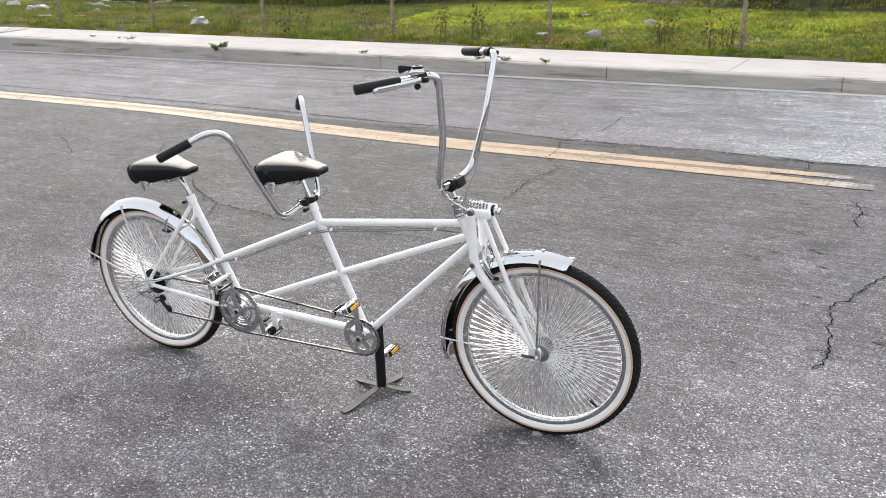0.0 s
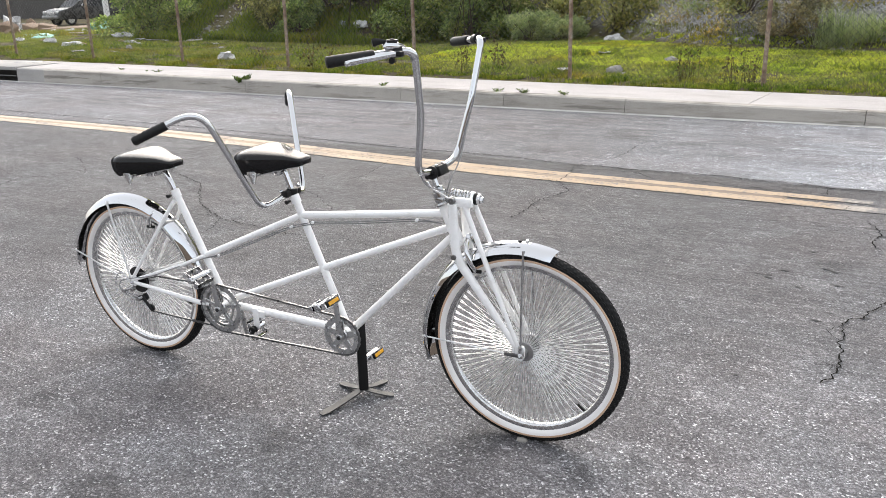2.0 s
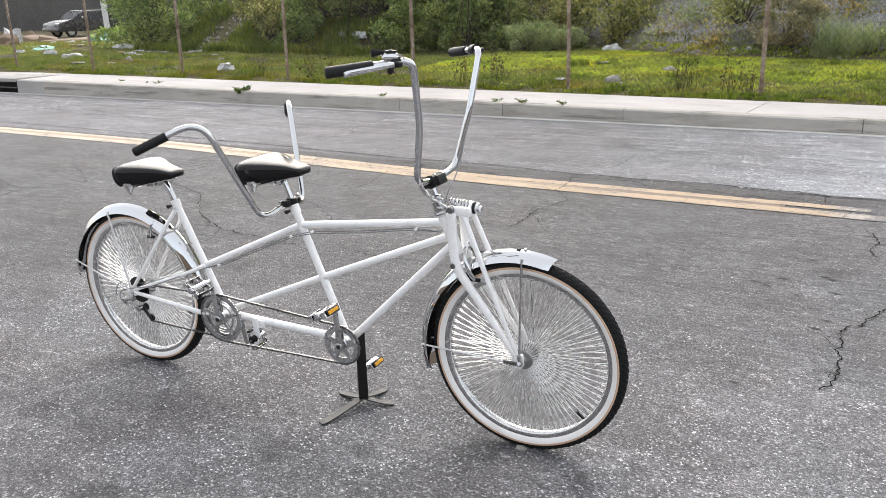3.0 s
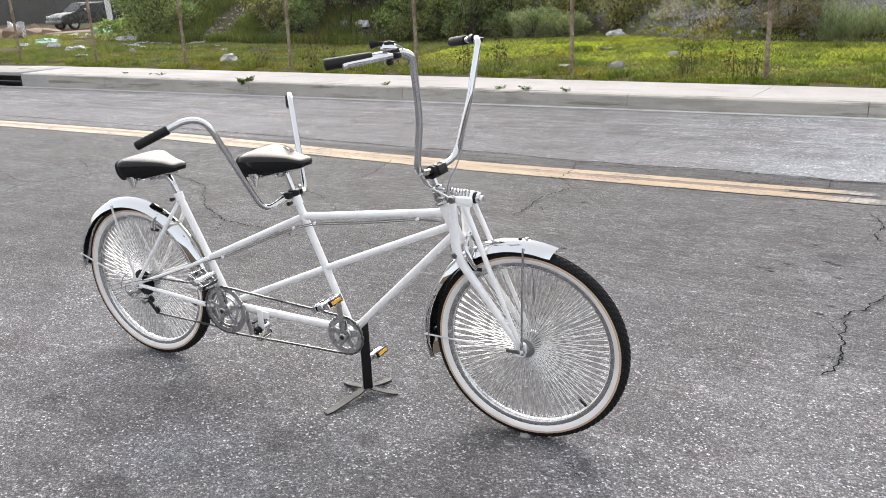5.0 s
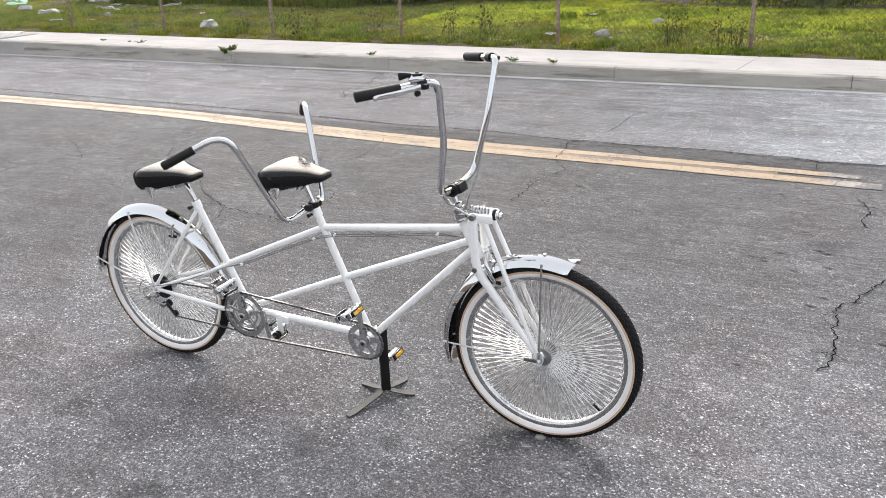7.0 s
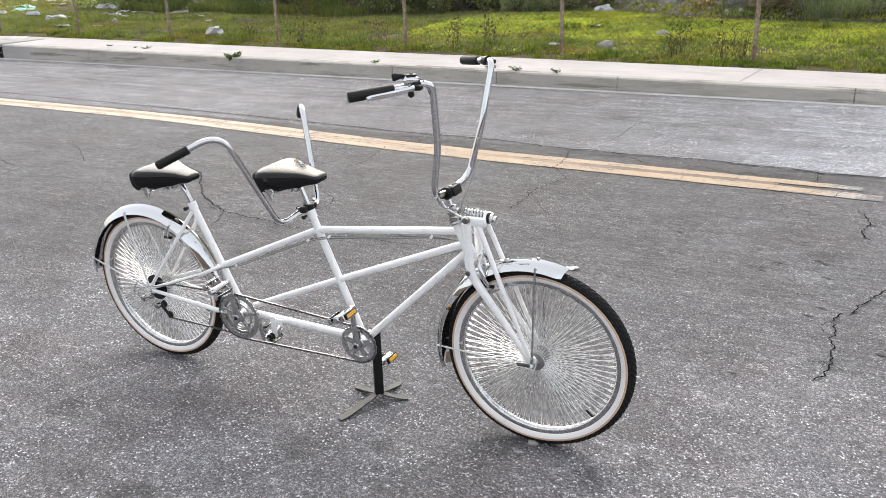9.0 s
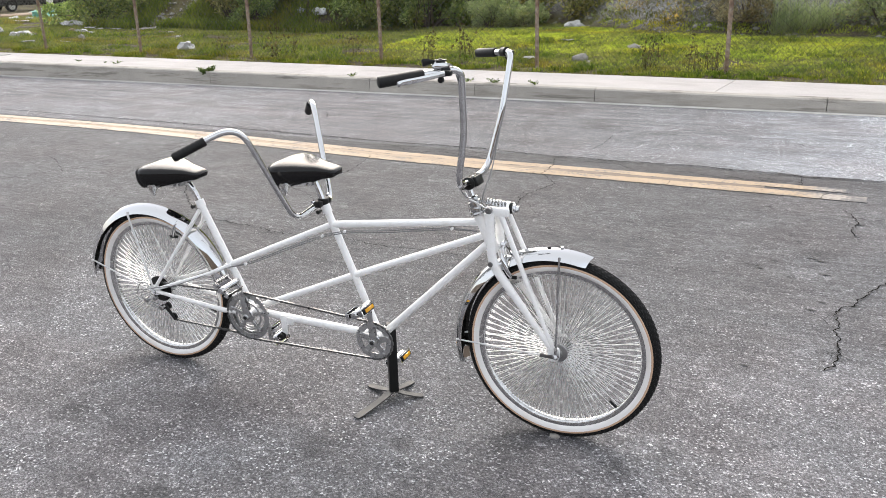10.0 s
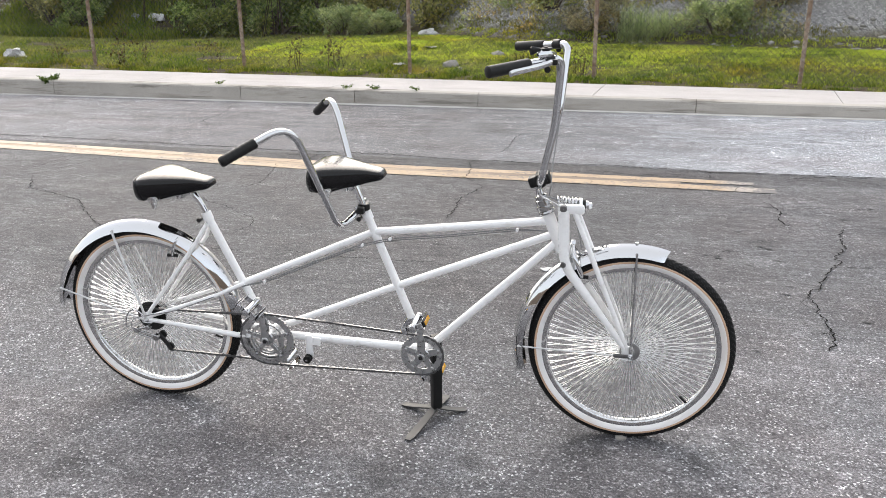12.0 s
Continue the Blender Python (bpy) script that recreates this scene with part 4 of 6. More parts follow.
def build_litter():
    stones = [((-0.5, 10.2), (0.14, 0.10, 0.10), "grey rock in the grass"), ((0.0, 11.6), (0.13, 0.09, 0.07), "pale rock in the grass"), ((-0.3, 10.0), (0.05, 0.04, 0.04), "small pale stone in the grass"), ((-13.4, 11.5), (0.12, 0.06, 0.09), "pale stone in the grass")]
    for k, ((x, y), s, label) in enumerate(stones):
        thing("rock", lump(s, k), ROCK, label, "rock", "rocks in the lot", m=Matrix.Translation((x, y, lie(x, y) + 0.2 * s[2])))
    bags = [((-8.6, 10.0), (0.2, 0.12, 0.13), LITTER, "crumpled dirty white bag in the grass"), ((-29.5, 18.6), (0.45, 0.3, 0.3), LITTER, "crumpled white plastic sack on the grass"), ((-26.6, 16.6), (0.55, 0.4, 0.35), CARD, "pinkish grey full sack on the grass"), ((-26.5, 20.6), (0.65, 0.35, 0.22), TEAL, "rumpled teal plastic sheet on grass"), ((-21.2, 14.4), (0.5, 0.2, 0.08), TEAL, "flattened teal plastic lying on grass"), ((-9.4, 15.75), (0.19, 0.14, 0.15), LITTER, "crumpled white plastic bag under bushes"), ((-2.36, 15.6), (0.2, 0.1, 0.12), LITTER, "torn white bag in the grass"), ((-10.0, 15.8), (0.13, 0.1, 0.1), LITTER, "small white wrapper under the bushes")]
    for k, ((x, y), s, m, label) in enumerate(bags):
        thing("litter_bag", lump(s, 20 + k, 0.6, 1.0, 3), m, label, "litter", "litter in the lot", m=Matrix.Translation((x, y, lie(x, y) + 0.25 * s[2])))
    rnd = random.Random(9)
    scraps = [(-1.35, 12.05, 0.22, 0.05), (-1.35, 10.1, 0.2, 0.06), (-16.2, 14.1, 0.5, 0.08), (-15.6, 14.15, 0.7, 0.04), (-15.2, 14.2, 0.4, 0.04), (-13.7, 10.2, 0.3, 0.12), (-23.5, 17.1, 0.9, 0.1), (-22.7, 16.8, 0.6, 0.12), (-24.5, 17.6, 0.6, 0.1), (-12.9, 10.6, 0.15, 0.08), (-14.6, 12.8, 0.25, 0.06), (-11.2, 12.4, 0.14, 0.05), (-12.2, 13.2, 0.2, 0.05)]
    for x, y, l, w in scraps:
        bm = bmesh.new()
        n = 7
        rows = [[bm.verts.new((l * (i / n - 0.5), w * (j - 0.5), 0.03 + 0.04 * rnd.random())) for j in range(3)] for i in range(n + 1)]
        for a, b in zip(rows, rows[1:]):
            for j in range(2):
                bm.faces.new((a[j], a[j + 1], b[j + 1], b[j]))
        bmesh.ops.solidify(bm, geom=bm.faces[:], thickness=0.012)
        thing("litter_scrap", bm, LITTER, "crumpled pale litter scrap lying in the grass", "litter", "litter in the lot", m=Matrix.Translation((x, y, lie(x, y) + 0.005)) @ Matrix.Rotation(rnd.uniform(-0.4, 0.4), 4, "Z"))
    bm = bmesh.new()
    for v, r in ((16, 0.030),):
        ring = [bm.verts.new((r * (1 + 0.35 * math.sin(3 * a) * math.cos(a)) * math.cos(a), r * 0.85 * math.sin(a), 0.006 + 0.006 * math.sin(2.3 * a))) for a in (2 * math.pi * k / v for k in range(v))]
        bm.faces.new(ring)
    bmesh.ops.triangulate(bm, faces=bm.faces[:])
    bmesh.ops.solidify(bm, geom=bm.faces[:], thickness=0.002)
    thing("paper_scrap", bm, LITTER, "small torn white paper scrap on the asphalt", "litter", m=Matrix.Translation((2.113, 1.794, 0.002)))
    for k, (x, y, s) in enumerate(((-31.0, 20.6, 0.55), (-29.4, 20.2, 0.5))):
        bm = bmesh.new()
        box(bm, (0, 0, s * 0.35), (s * 1.4, s, s * 0.7), 0.02)
        thing("cardboard_box", bm, CARD, "crushed brown cardboard box on the grass", "box", "dumped boxes", m=Matrix.Translation((x, y, lie(x, y) - 0.03)) @ Euler((0.12, 0.2, k * 0.8)).to_matrix().to_4x4())
    bm = bmesh.new()
    box(bm, (0, 0, 0.12), (2.2, 0.9, 0.24), 0.08)
    for v in bm.verts:
        v.co.z += 0.08 * noise.noise(v.co * 2)
    thing("mattress", bm, CARD, "tan mattress dumped on the grass", "mattress", m=Matrix.Translation((-28.0, 20.3, lie(-28, 20.3) - 0.02)) @ Matrix.Rotation(0.5, 4, "Z"))
    heaps = [(-30.9, 19.1, 0.55, 0.42, CARD, "pinkish full sack on the grass"), (-32.1, 20.8, 0.5, 0.28, LITTER, "torn white plastic bags in a heap"), (-31.2, 21.0, 0.35, 0.22, LITTER, "torn white plastic bags in a heap"), (-34.4, 22.9, 0.7, 0.4, CARD, "crushed brown packaging on the grass"), (-36.0, 22.8, 0.6, 0.55, LITTER, "large white plastic sack on the grass"), (-30.1, 23.5, 0.75, 0.32, TEAL, "rumpled teal plastic sheet on grass"), (-23.0, 15.6, 0.6, 0.08, TEAL, "flattened teal plastic lying on grass")]
    for k, (x, y, w, h, m, label) in enumerate(heaps):
        thing("litter_bag", lump((w, w * 0.6, h), 70 + k, 0.75, 1.0, 3), m, label, "litter", "litter in the lot", m=Matrix.Translation((x, y, lie(x, y) + 0.2 * h)))
    r5 = random.Random(44)
    for x, y, n, spread in ((-25.4, 18.5, 7, 1.6), (-18.0, 15.3, 5, 0.7), (-15.5, 13.1, 3, 0.3), (-15.6, 11.6, 3, 0.4), (-18.5, 12.6, 3, 0.5)):
        for _ in range(n):
            px, py, s = x + r5.gauss(0, spread), y + r5.gauss(0, spread * 0.35), r5.uniform(0.06, 0.17)
            thing("litter_scrap", lump((s * 1.5, s * 0.8, s * 0.6), r5.random() * 50, 0.8, 1.0, 2), LITTER if r5.random() < 0.75 else CARD, "crumpled litter scrap lying in the grass", "litter", "litter in the lot", m=Matrix.Translation((px, py, lie(px, py) + 0.05)))
    # sparse plants on the gravel
    sets = {0: ([], []), 1: ([], []), 2: ([], [])}
    for k in range(760):
        x = r5.uniform(-5, 8.5)
        y = bank_toe(x) + 0.2 + 4.2 * r5.random()
        if noise.noise((x * 0.6, y * 0.6, 21.0)) < -0.12:
            continue
        base, tall = Vector((x, y, lie(x, y))), r5.uniform(0.12, 0.55)

        def place(r):
            h = r.random()
            return base + Vector((r.gauss(0, 0.16), r.gauss(0, 0.12), tall * h)), Vector((0, 0, 0.6))

        v, f = leaf_mass(r5, 55, 0.034, place, 2.2)
        verts, faces = sets[k % 3]
        faces += [tuple(i + len(verts) for i in q) for q in f]
        verts += v
    for k, m in enumerate((OLIVE, PLUME, STRAW)):
        ob = new("bank_weeds", pydata("bank_weeds", *sets[k], m))
        tagged(ob, ("sparse olive weeds growing over the gravel bank", "pale flowering weeds scattered over the gravel bank", "dry straw-coloured weeds on the gravel bank")[k], "weeds", kind="stuff")
    # rubble scattered on the bank
    verts, faces = [], []
    tpl = bmesh.new()
    bmesh.ops.create_icosphere(tpl, subdivisions=1, radius=1.0)
    tv, tf = [v.co.copy() for v in tpl.verts], [[v.index for v in f.verts] for f in tpl.faces]
    tpl.free()
    for _ in range(2600):
        if rnd.random() < 0.10:
            t = rnd.random()
            x, y = -15.2 + rnd.gauss(0, 0.40) + 0.9 * t, 14.6 + 2.6 * t
        else:
            x = rnd.uniform(-9, 8)
            y = bank_toe(x) + rnd.uniform(-0.2, 5)
        s = 0.02 + 0.05 * rnd.random() ** 3
        c = Vector((x, y, lie(x, y) + s * 0.2))
        k = len(verts)
        sc = Vector((s * rnd.uniform(0.8, 1.6), s * rnd.uniform(0.7, 1.3), s * rnd.uniform(0.5, 0.9)))
        verts += [c + Vector((p.x * sc.x, p.y * sc.y, p.z * sc.z)) * rnd.uniform(0.85, 1.15) for p in tv]
        faces += [[k + i for i in f] for f in tf]
    ob = new("rubble", pydata("rubble", verts, faces, ROCK))
    tagged(ob, "grey broken stones scattered over the bank", "rubble", kind="stuff")


def build_far():
    # the grey yard wall
    root = empty("yard_building", label="long plain grey industrial wall with panel joints", category="building", kind="structure")
    ang = Matrix.Translation((-66, 46, 0.2)) @ Matrix.Rotation(radians(20), 4, "Z")
    for k in range(12):
        bm = bmesh.new()
        box(bm, (-33 + 6 * k, 0, 3.0), (5.96, 0.4, 6.4), 0.02)
        part("wall_panel", bm, SHADE_WALL, root, m=ang)
    bm = bmesh.new()
    box(bm, (0, 10.2, 3.1), (72, 19.8, 6.4))
    part("roof", bm, SHADE_WALL, root, m=ang)
    bm = bmesh.new()
    tube(bm, [(0, 0, -0.1), (-0.06, 0, 2.2), (-0.15, 0, 5.0)], [0.165, 0.16, 0.15], 16)
    thing("white_pole", bm, PLASTIC, "white painted pole standing in the yard", "pole", m=Matrix.Translation((-38.0, 30.0, lie(-38.0, 30.0))))


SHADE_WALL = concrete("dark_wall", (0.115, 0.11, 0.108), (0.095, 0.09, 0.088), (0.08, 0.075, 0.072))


def build_near_side():
    """Unseen plain building, added behind the camera to close the street and darken chrome."""
    root = empty("unseen_near_building", label="unseen plain brown building added behind the camera to darken reflections", category="building", kind="structure")
    bm = bmesh.new()
    box(bm, (0, -24.0, 2.6), (160, 8, 5.6), 0.05)
    part("wall", bm, NEAR_WALL, root)
    bm = bmesh.new()
    box(bm, (0, -14.6, -0.05), (400, 1.2, 0.36), 0.02)
    thing("near_kerb", bm, KERB, "plain concrete kerb on the near side", "kerb", kind="structure")


NEAR_WALL = concrete("brown_wall", (0.13, 0.105, 0.088), (0.095, 0.078, 0.066), (0.07, 0.06, 0.052))


def build_truck():
    """A dark grey car, seen from the front quarter."""
    paint = satin("grey_car_paint", 0.055, 0.22, 0.32, 0.4, 5)
    silver = satin("silver_trim", 0.20, 0.3, 0.4, 0.2, 5)
    glass = shader("car_glass", (0.01, 0.012, 0.014), 0.05, spec=0.8)
    root = empty("parked_car", Matrix.Translation((-41.9, 31.6, lie(-41.9, 31.6))) @ Matrix.Rotation(radians(-96), 4, "Z") @ Matrix.Diagonal((0.95, 0.95, 0.9, 1)), "dark grey car with a chrome grille parked in the yard", "car")
    side = [(-2.3, 0.55), (-2.4, 1.1), (-2.2, 1.66), (-1.2, 1.76), (0.65, 1.74), (1.30, 1.16), (2.15, 1.04), (2.52, 0.86), (2.62, 0.5), (2.3, 0.36), (-2.3, 0.40)]
    bm = bmesh.new()
    rows = []
    for y, pinch in ((-0.95, 1), (0.95, 1)):
        rows.append([bm.verts.new((x, y * (0.82 if z > 1.3 else 1.0), z)) for x, z in side])
    n = len(side)
    for i in range(n):
        bm.faces.new((rows[0][i], rows[0][(i + 1) % n], rows[1][(i + 1) % n], rows[1][i]))
    bm.faces.new(rows[0][::-1])
    bm.faces.new(rows[1])
    bmesh.ops.bevel(bm, geom=bm.edges[:], offset=0.11, segments=4, affect="EDGES", profile=0.6)
    part("body", bm, paint, root)
    for s in (-1, 1):
        bm = bmesh.new()
        for a, b in (((-1.9, 1.20), (-0.35, 1.64)), ((-0.25, 1.20), (0.62, 1.64))):
            vs = [bm.verts.new((x, s * (0.965 if z < 1.3 else 0.805), z)) for x, z in ((a[0], a[1]), (b[0] + (0.45 if b[0] > 0.5 else 0), a[1]), (b[0], b[1]), (a[0] + 0.08, b[1]))]
            bm.faces.new(vs)
        bmesh.ops.solidify(bm, geom=bm.faces[:], thickness=0.02)
        part("side_window", bm, glass, root)
        bm = bmesh.new()
        box(bm, (0.95, s * 1.05, 1.25), (0.12, 0.22, 0.16), 0.04)
        part("mirror", bm, CHROME, root)
        bm = bmesh.new()
        box(bm, (2.50, s * 0.74, 0.86), (0.16, 0.30, 0.15), 0.05)
        part("headlight", bm, PLASTIC, root)
        for x in (-1.75, 1.72):
            bm = bmesh.new()
            lathe(bm, [(0.23, -0.11), (0.33, -0.12), (0.36, -0.08), (0.36, 0.08), (0.33, 0.12), (0.23, 0.11)], 28, True)
            w = part("wheel", bm, TYRE, root, m=Matrix.Translation((x, s * 0.84, 0.36)))
            bm = bmesh.new()
            lathe(bm, [(0.001, 0.06 * s), (0.1, 0.10 * s), (0.22, 0.08 * s), (0.245, 0.11 * s), (0.245, -0.1 * s)], 24)
            part("rim", bm, ALLOY, w)
            bm = bmesh.new()
            arch = [(x + 0.44 * math.cos(a), s * 0.955, 0.38 + 0.44 * math.sin(a)) for a in (math.pi * k / 14 for k in range(15))]
            tube(bm, arch, 0.03, 8, flat=0.6)
            part("wheel_arch", bm, paint, root)
    bm = bmesh.new()
    vs = [bm.verts.new(p) for p in ((1.40, -0.84, 1.21), (1.40, 0.84, 1.21), (0.82, 0.72, 1.71), (0.82, -0.72, 1.71))]
    bm.faces.new(vs)
    bmesh.ops.solidify(bm, geom=bm.faces[:], thickness=0.03)
    part("windscreen", bm, glass, root)
    bm = bmesh.new()
    for k in range(4):
        box(bm, (2.57, 0, 0.68 + 0.055 * k), (0.06, 0.95, 0.024), 0.01)
    part("grille", bm, ALLOY, root)
    bm = bmesh.new()
    box(bm, (2.60, 0, 0.54), (0.16, 1.84, 0.20), 0.06)
    part("bumper", bm, silver, root)


# ---- the tandem bicycle; x ahead along the bicycle, y to its left, z up ----
BIKE = Matrix.Translation((0.845, 0.024, 0)) @ Matrix.Rotation(radians(3.2), 4, "Z") @ Matrix.Translation((0, 0.013, 0)) @ Matrix.Rotation(radians(1.7), 4, "X")
REAR_HUB, FRONT_HUB = Vector((-0.019, 0, 0.348)), Vector((1.762, 0, 0.347))
REAR_BB, FRONT_BB = Vector((0.452, 0, 0.298)), Vector((1.040, 0, 0.282))
TENSION = Vector((0.604, 0, 0.226))
HEAD_TOP, HEAD_LOW = Vector((1.466, 0, 0.822)), Vector((1.519, 0, 0.690))


def steer(degrees):
    """A turn of the front end about the head tube."""
    axis = (HEAD_TOP - HEAD_LOW).normalized()
    return Matrix.Translation(HEAD_TOP) @ Matrix.Rotation(radians(degrees), 4, axis) @ Matrix.Translation(-HEAD_TOP)


TURN_FORK = steer(0.6)
TURN_BAR = steer(0.5) @ Matrix.Translation((1.44, 0, 0.93)) @ Matrix.Rotation(radians(-1.0), 4, "X") @ Matrix.Translation((-1.44, 0, -0.93))


def build_wheel(root, hub, m, spokes, rear):
    """Tyre, whitewall, rim, hub and fanned spokes; the wheel turns about y."""
    place = m @ Matrix.Translation(hub)
    bm = bmesh.new()
    lathe(bm, [(0.2815, -0.008), (0.2800, 0.0), (0.2815, 0.008), (0.2850, 0.0125), (0.2890, 0.0148), (0.3005, 0.0158), (0.3005, 0.0120), (0.2910, 0.0), (0.3005, -0.0120), (0.3005, -0.0158), (0.2890, -0.0148), (0.2850, -0.0125)], 112, True)
    wheel = part("wheel", bm, RIM, root, "fan-spoked whitewall wheel with steel rim", place)
    # tread: a ribbed band of small skewed blocks between fine grooves
    bm = bmesh.new()
    seg, arcs = 540, [-81, -72, -63, -60, -48, -45, -33, -30, -16, -13, 0, 13, 16, 30, 33, 45, 48, 60, 63, 72, 81]
    rings = []
    for k in range(seg):
        a = 2 * math.pi * k / seg
        ring = []
        for i, d in enumerate(arcs):
            row = i // 2
            groove = abs(d) in (13, 30, 45, 60)
            lug = 0.0 if groove or abs(d) > 70 else (0.0026 if (k + 2 * row) % 6 < 4 else 0.0)
            ring.append(bm.verts.new(((0.3205 + (0.0255 + lug) * math.cos(radians(d))) * math.cos(a), (0.0255 + lug) * math.sin(radians(d)), (0.3205 + (0.0255 + lug) * math.cos(radians(d))) * math.sin(a))))
        rings.append(ring)
    for k in range(seg):
        a, b = rings[k], rings[(k + 1) % seg]
        for i in range(len(arcs) - 1):
            bm.faces.new((a[i], a[i + 1], b[i + 1], b[i]))
    part("tyre", bm, TYRE, wheel, "black rubber tread", smooth=False)
    for s in (-1, 1):
        arc = lambda d, g=0.0255: (0.3205 + g * math.cos(radians(d)), s * g * math.sin(radians(d)))
        bm = bmesh.new()
        lathe(bm, [arc(79, 0.0257), arc(82, 0.0262), arc(89, 0.0262), arc(95, 0.0256)], 112)
        part("tan_stripe", bm, TAN, wheel, "thin tan line round the tyre")
        bm = bmesh.new()
        lathe(bm, [arc(94), arc(104), arc(114), arc(124), arc(134), arc(146)], 112)
        part("whitewall", bm, WALL_RUBBER, wheel, "white tyre sidewall")
    # hub
    wide = 0.030
    bm = bmesh.new()
    lathe(bm, [(0.006, -0.075), (0.006, -0.046), (0.015, -0.046), (0.017, -wide - 0.006), (0.033, -wide - 0.003), (0.035, -wide), (0.033, -wide + 0.003), (0.018, -wide + 0.006), (0.016, 0), (0.018, wide - 0.006), (0.033, wide - 0.003), (0.035, wide), (0.033, wide + 0.003), (0.017, wide + 0.006), (0.015, 0.046), (0.006, 0.046), (0.006, 0.075)], 32)
    part("hub", bm, HUB, wheel)
    for s in (-1, 1):
        bm = bmesh.new()
        lathe(bm, [(0.006, s * 0.060), (0.0105, s * 0.060), (0.0105, s * 0.070), (0.006, s * 0.073), (0.001, s * 0.080)], 6)
        part("axle_nut", bm, CHROME, wheel)
    # spokes: four shapes, shared
    shapes = {}
    count = spokes
    for k in range(count):
        side, way = (1 if k % 2 else -1), (1 if (k // 2) % 2 else -1)
        if (side, way) not in shapes:
            bm = bmesh.new()
            lead = radians(1.5) * way
            a, b = Vector((0.032 * math.cos(lead), side * wide, 0.032 * math.sin(lead))), Vector((0.2818, side * 0.004, 0))
            tube(bm, [a, a.lerp(b, 0.5), b], 0.0012, 5)
            tube(bm, [b.lerp(a, 0.055), b], 0.0022, 5)
            shapes[side, way] = finish("spoke", bm, SPOKE)
        part("spoke", shapes[side, way], None, wheel, m=Matrix.Rotation(2 * math.pi * k / count, 4, "Y"))
    # valve
    at = radians(-44 if not rear else -18)
    bm = bmesh.new()
    d = Vector((math.cos(at), 0, math.sin(at)))
    tube(bm, [d * 0.281, d * 0.250], 0.0042, 8)
    part("valve", bm, TYRE, wheel)
    return wheel


def fender_mesh(start, stop, r0, r1, width, dip=0.02, beak=0.0, flare=1.0):
    """A rolled mudguard round the y axis, from one angle to another."""
    bm = bmesh.new()
    n, rows = 64, []
    for k in range(n + 1):
        t = k / n
        a = radians(start + (stop - start) * t)
        r = r0 + (r1 - r0) * t ** flare
        tip = min(1.0, (0.62 if not beak else 0.8) + 6 * t, 0.62 + 6 * (1 - t))
        ring = []
        first = a
        for i in range(11):
            u = -1 + 2 * i / 10
            a = first + radians(beak) * abs(u) * max(0.0, 1 - t * 6)
            rr = r - dip * abs(u) ** 2.6 + 0.0035 * math.exp(-((u / 0.16) ** 2))
            ring.append(bm.verts.new((rr * math.cos(a), u * width / 2 * tip, rr * math.sin(a))))
        rows.append(ring)
    for a, b in zip(rows, rows[1:]):
        for i in range(10):
            bm.faces.new((a[i], a[i + 1], b[i + 1], b[i]))
    bmesh.ops.recalc_face_normals(bm, faces=bm.faces)
    bmesh.ops.solidify(bm, geom=bm.faces[:], thickness=0.0016)
    return bm


def rod(root, name, a, b, r, material, label="", m=None, flat_ends=True):
    bm = bmesh.new()
    tube(bm, [a, Vector(a).lerp(Vector(b), 0.5), b], r, 8)
    return part(name, bm, material, root, label, m)


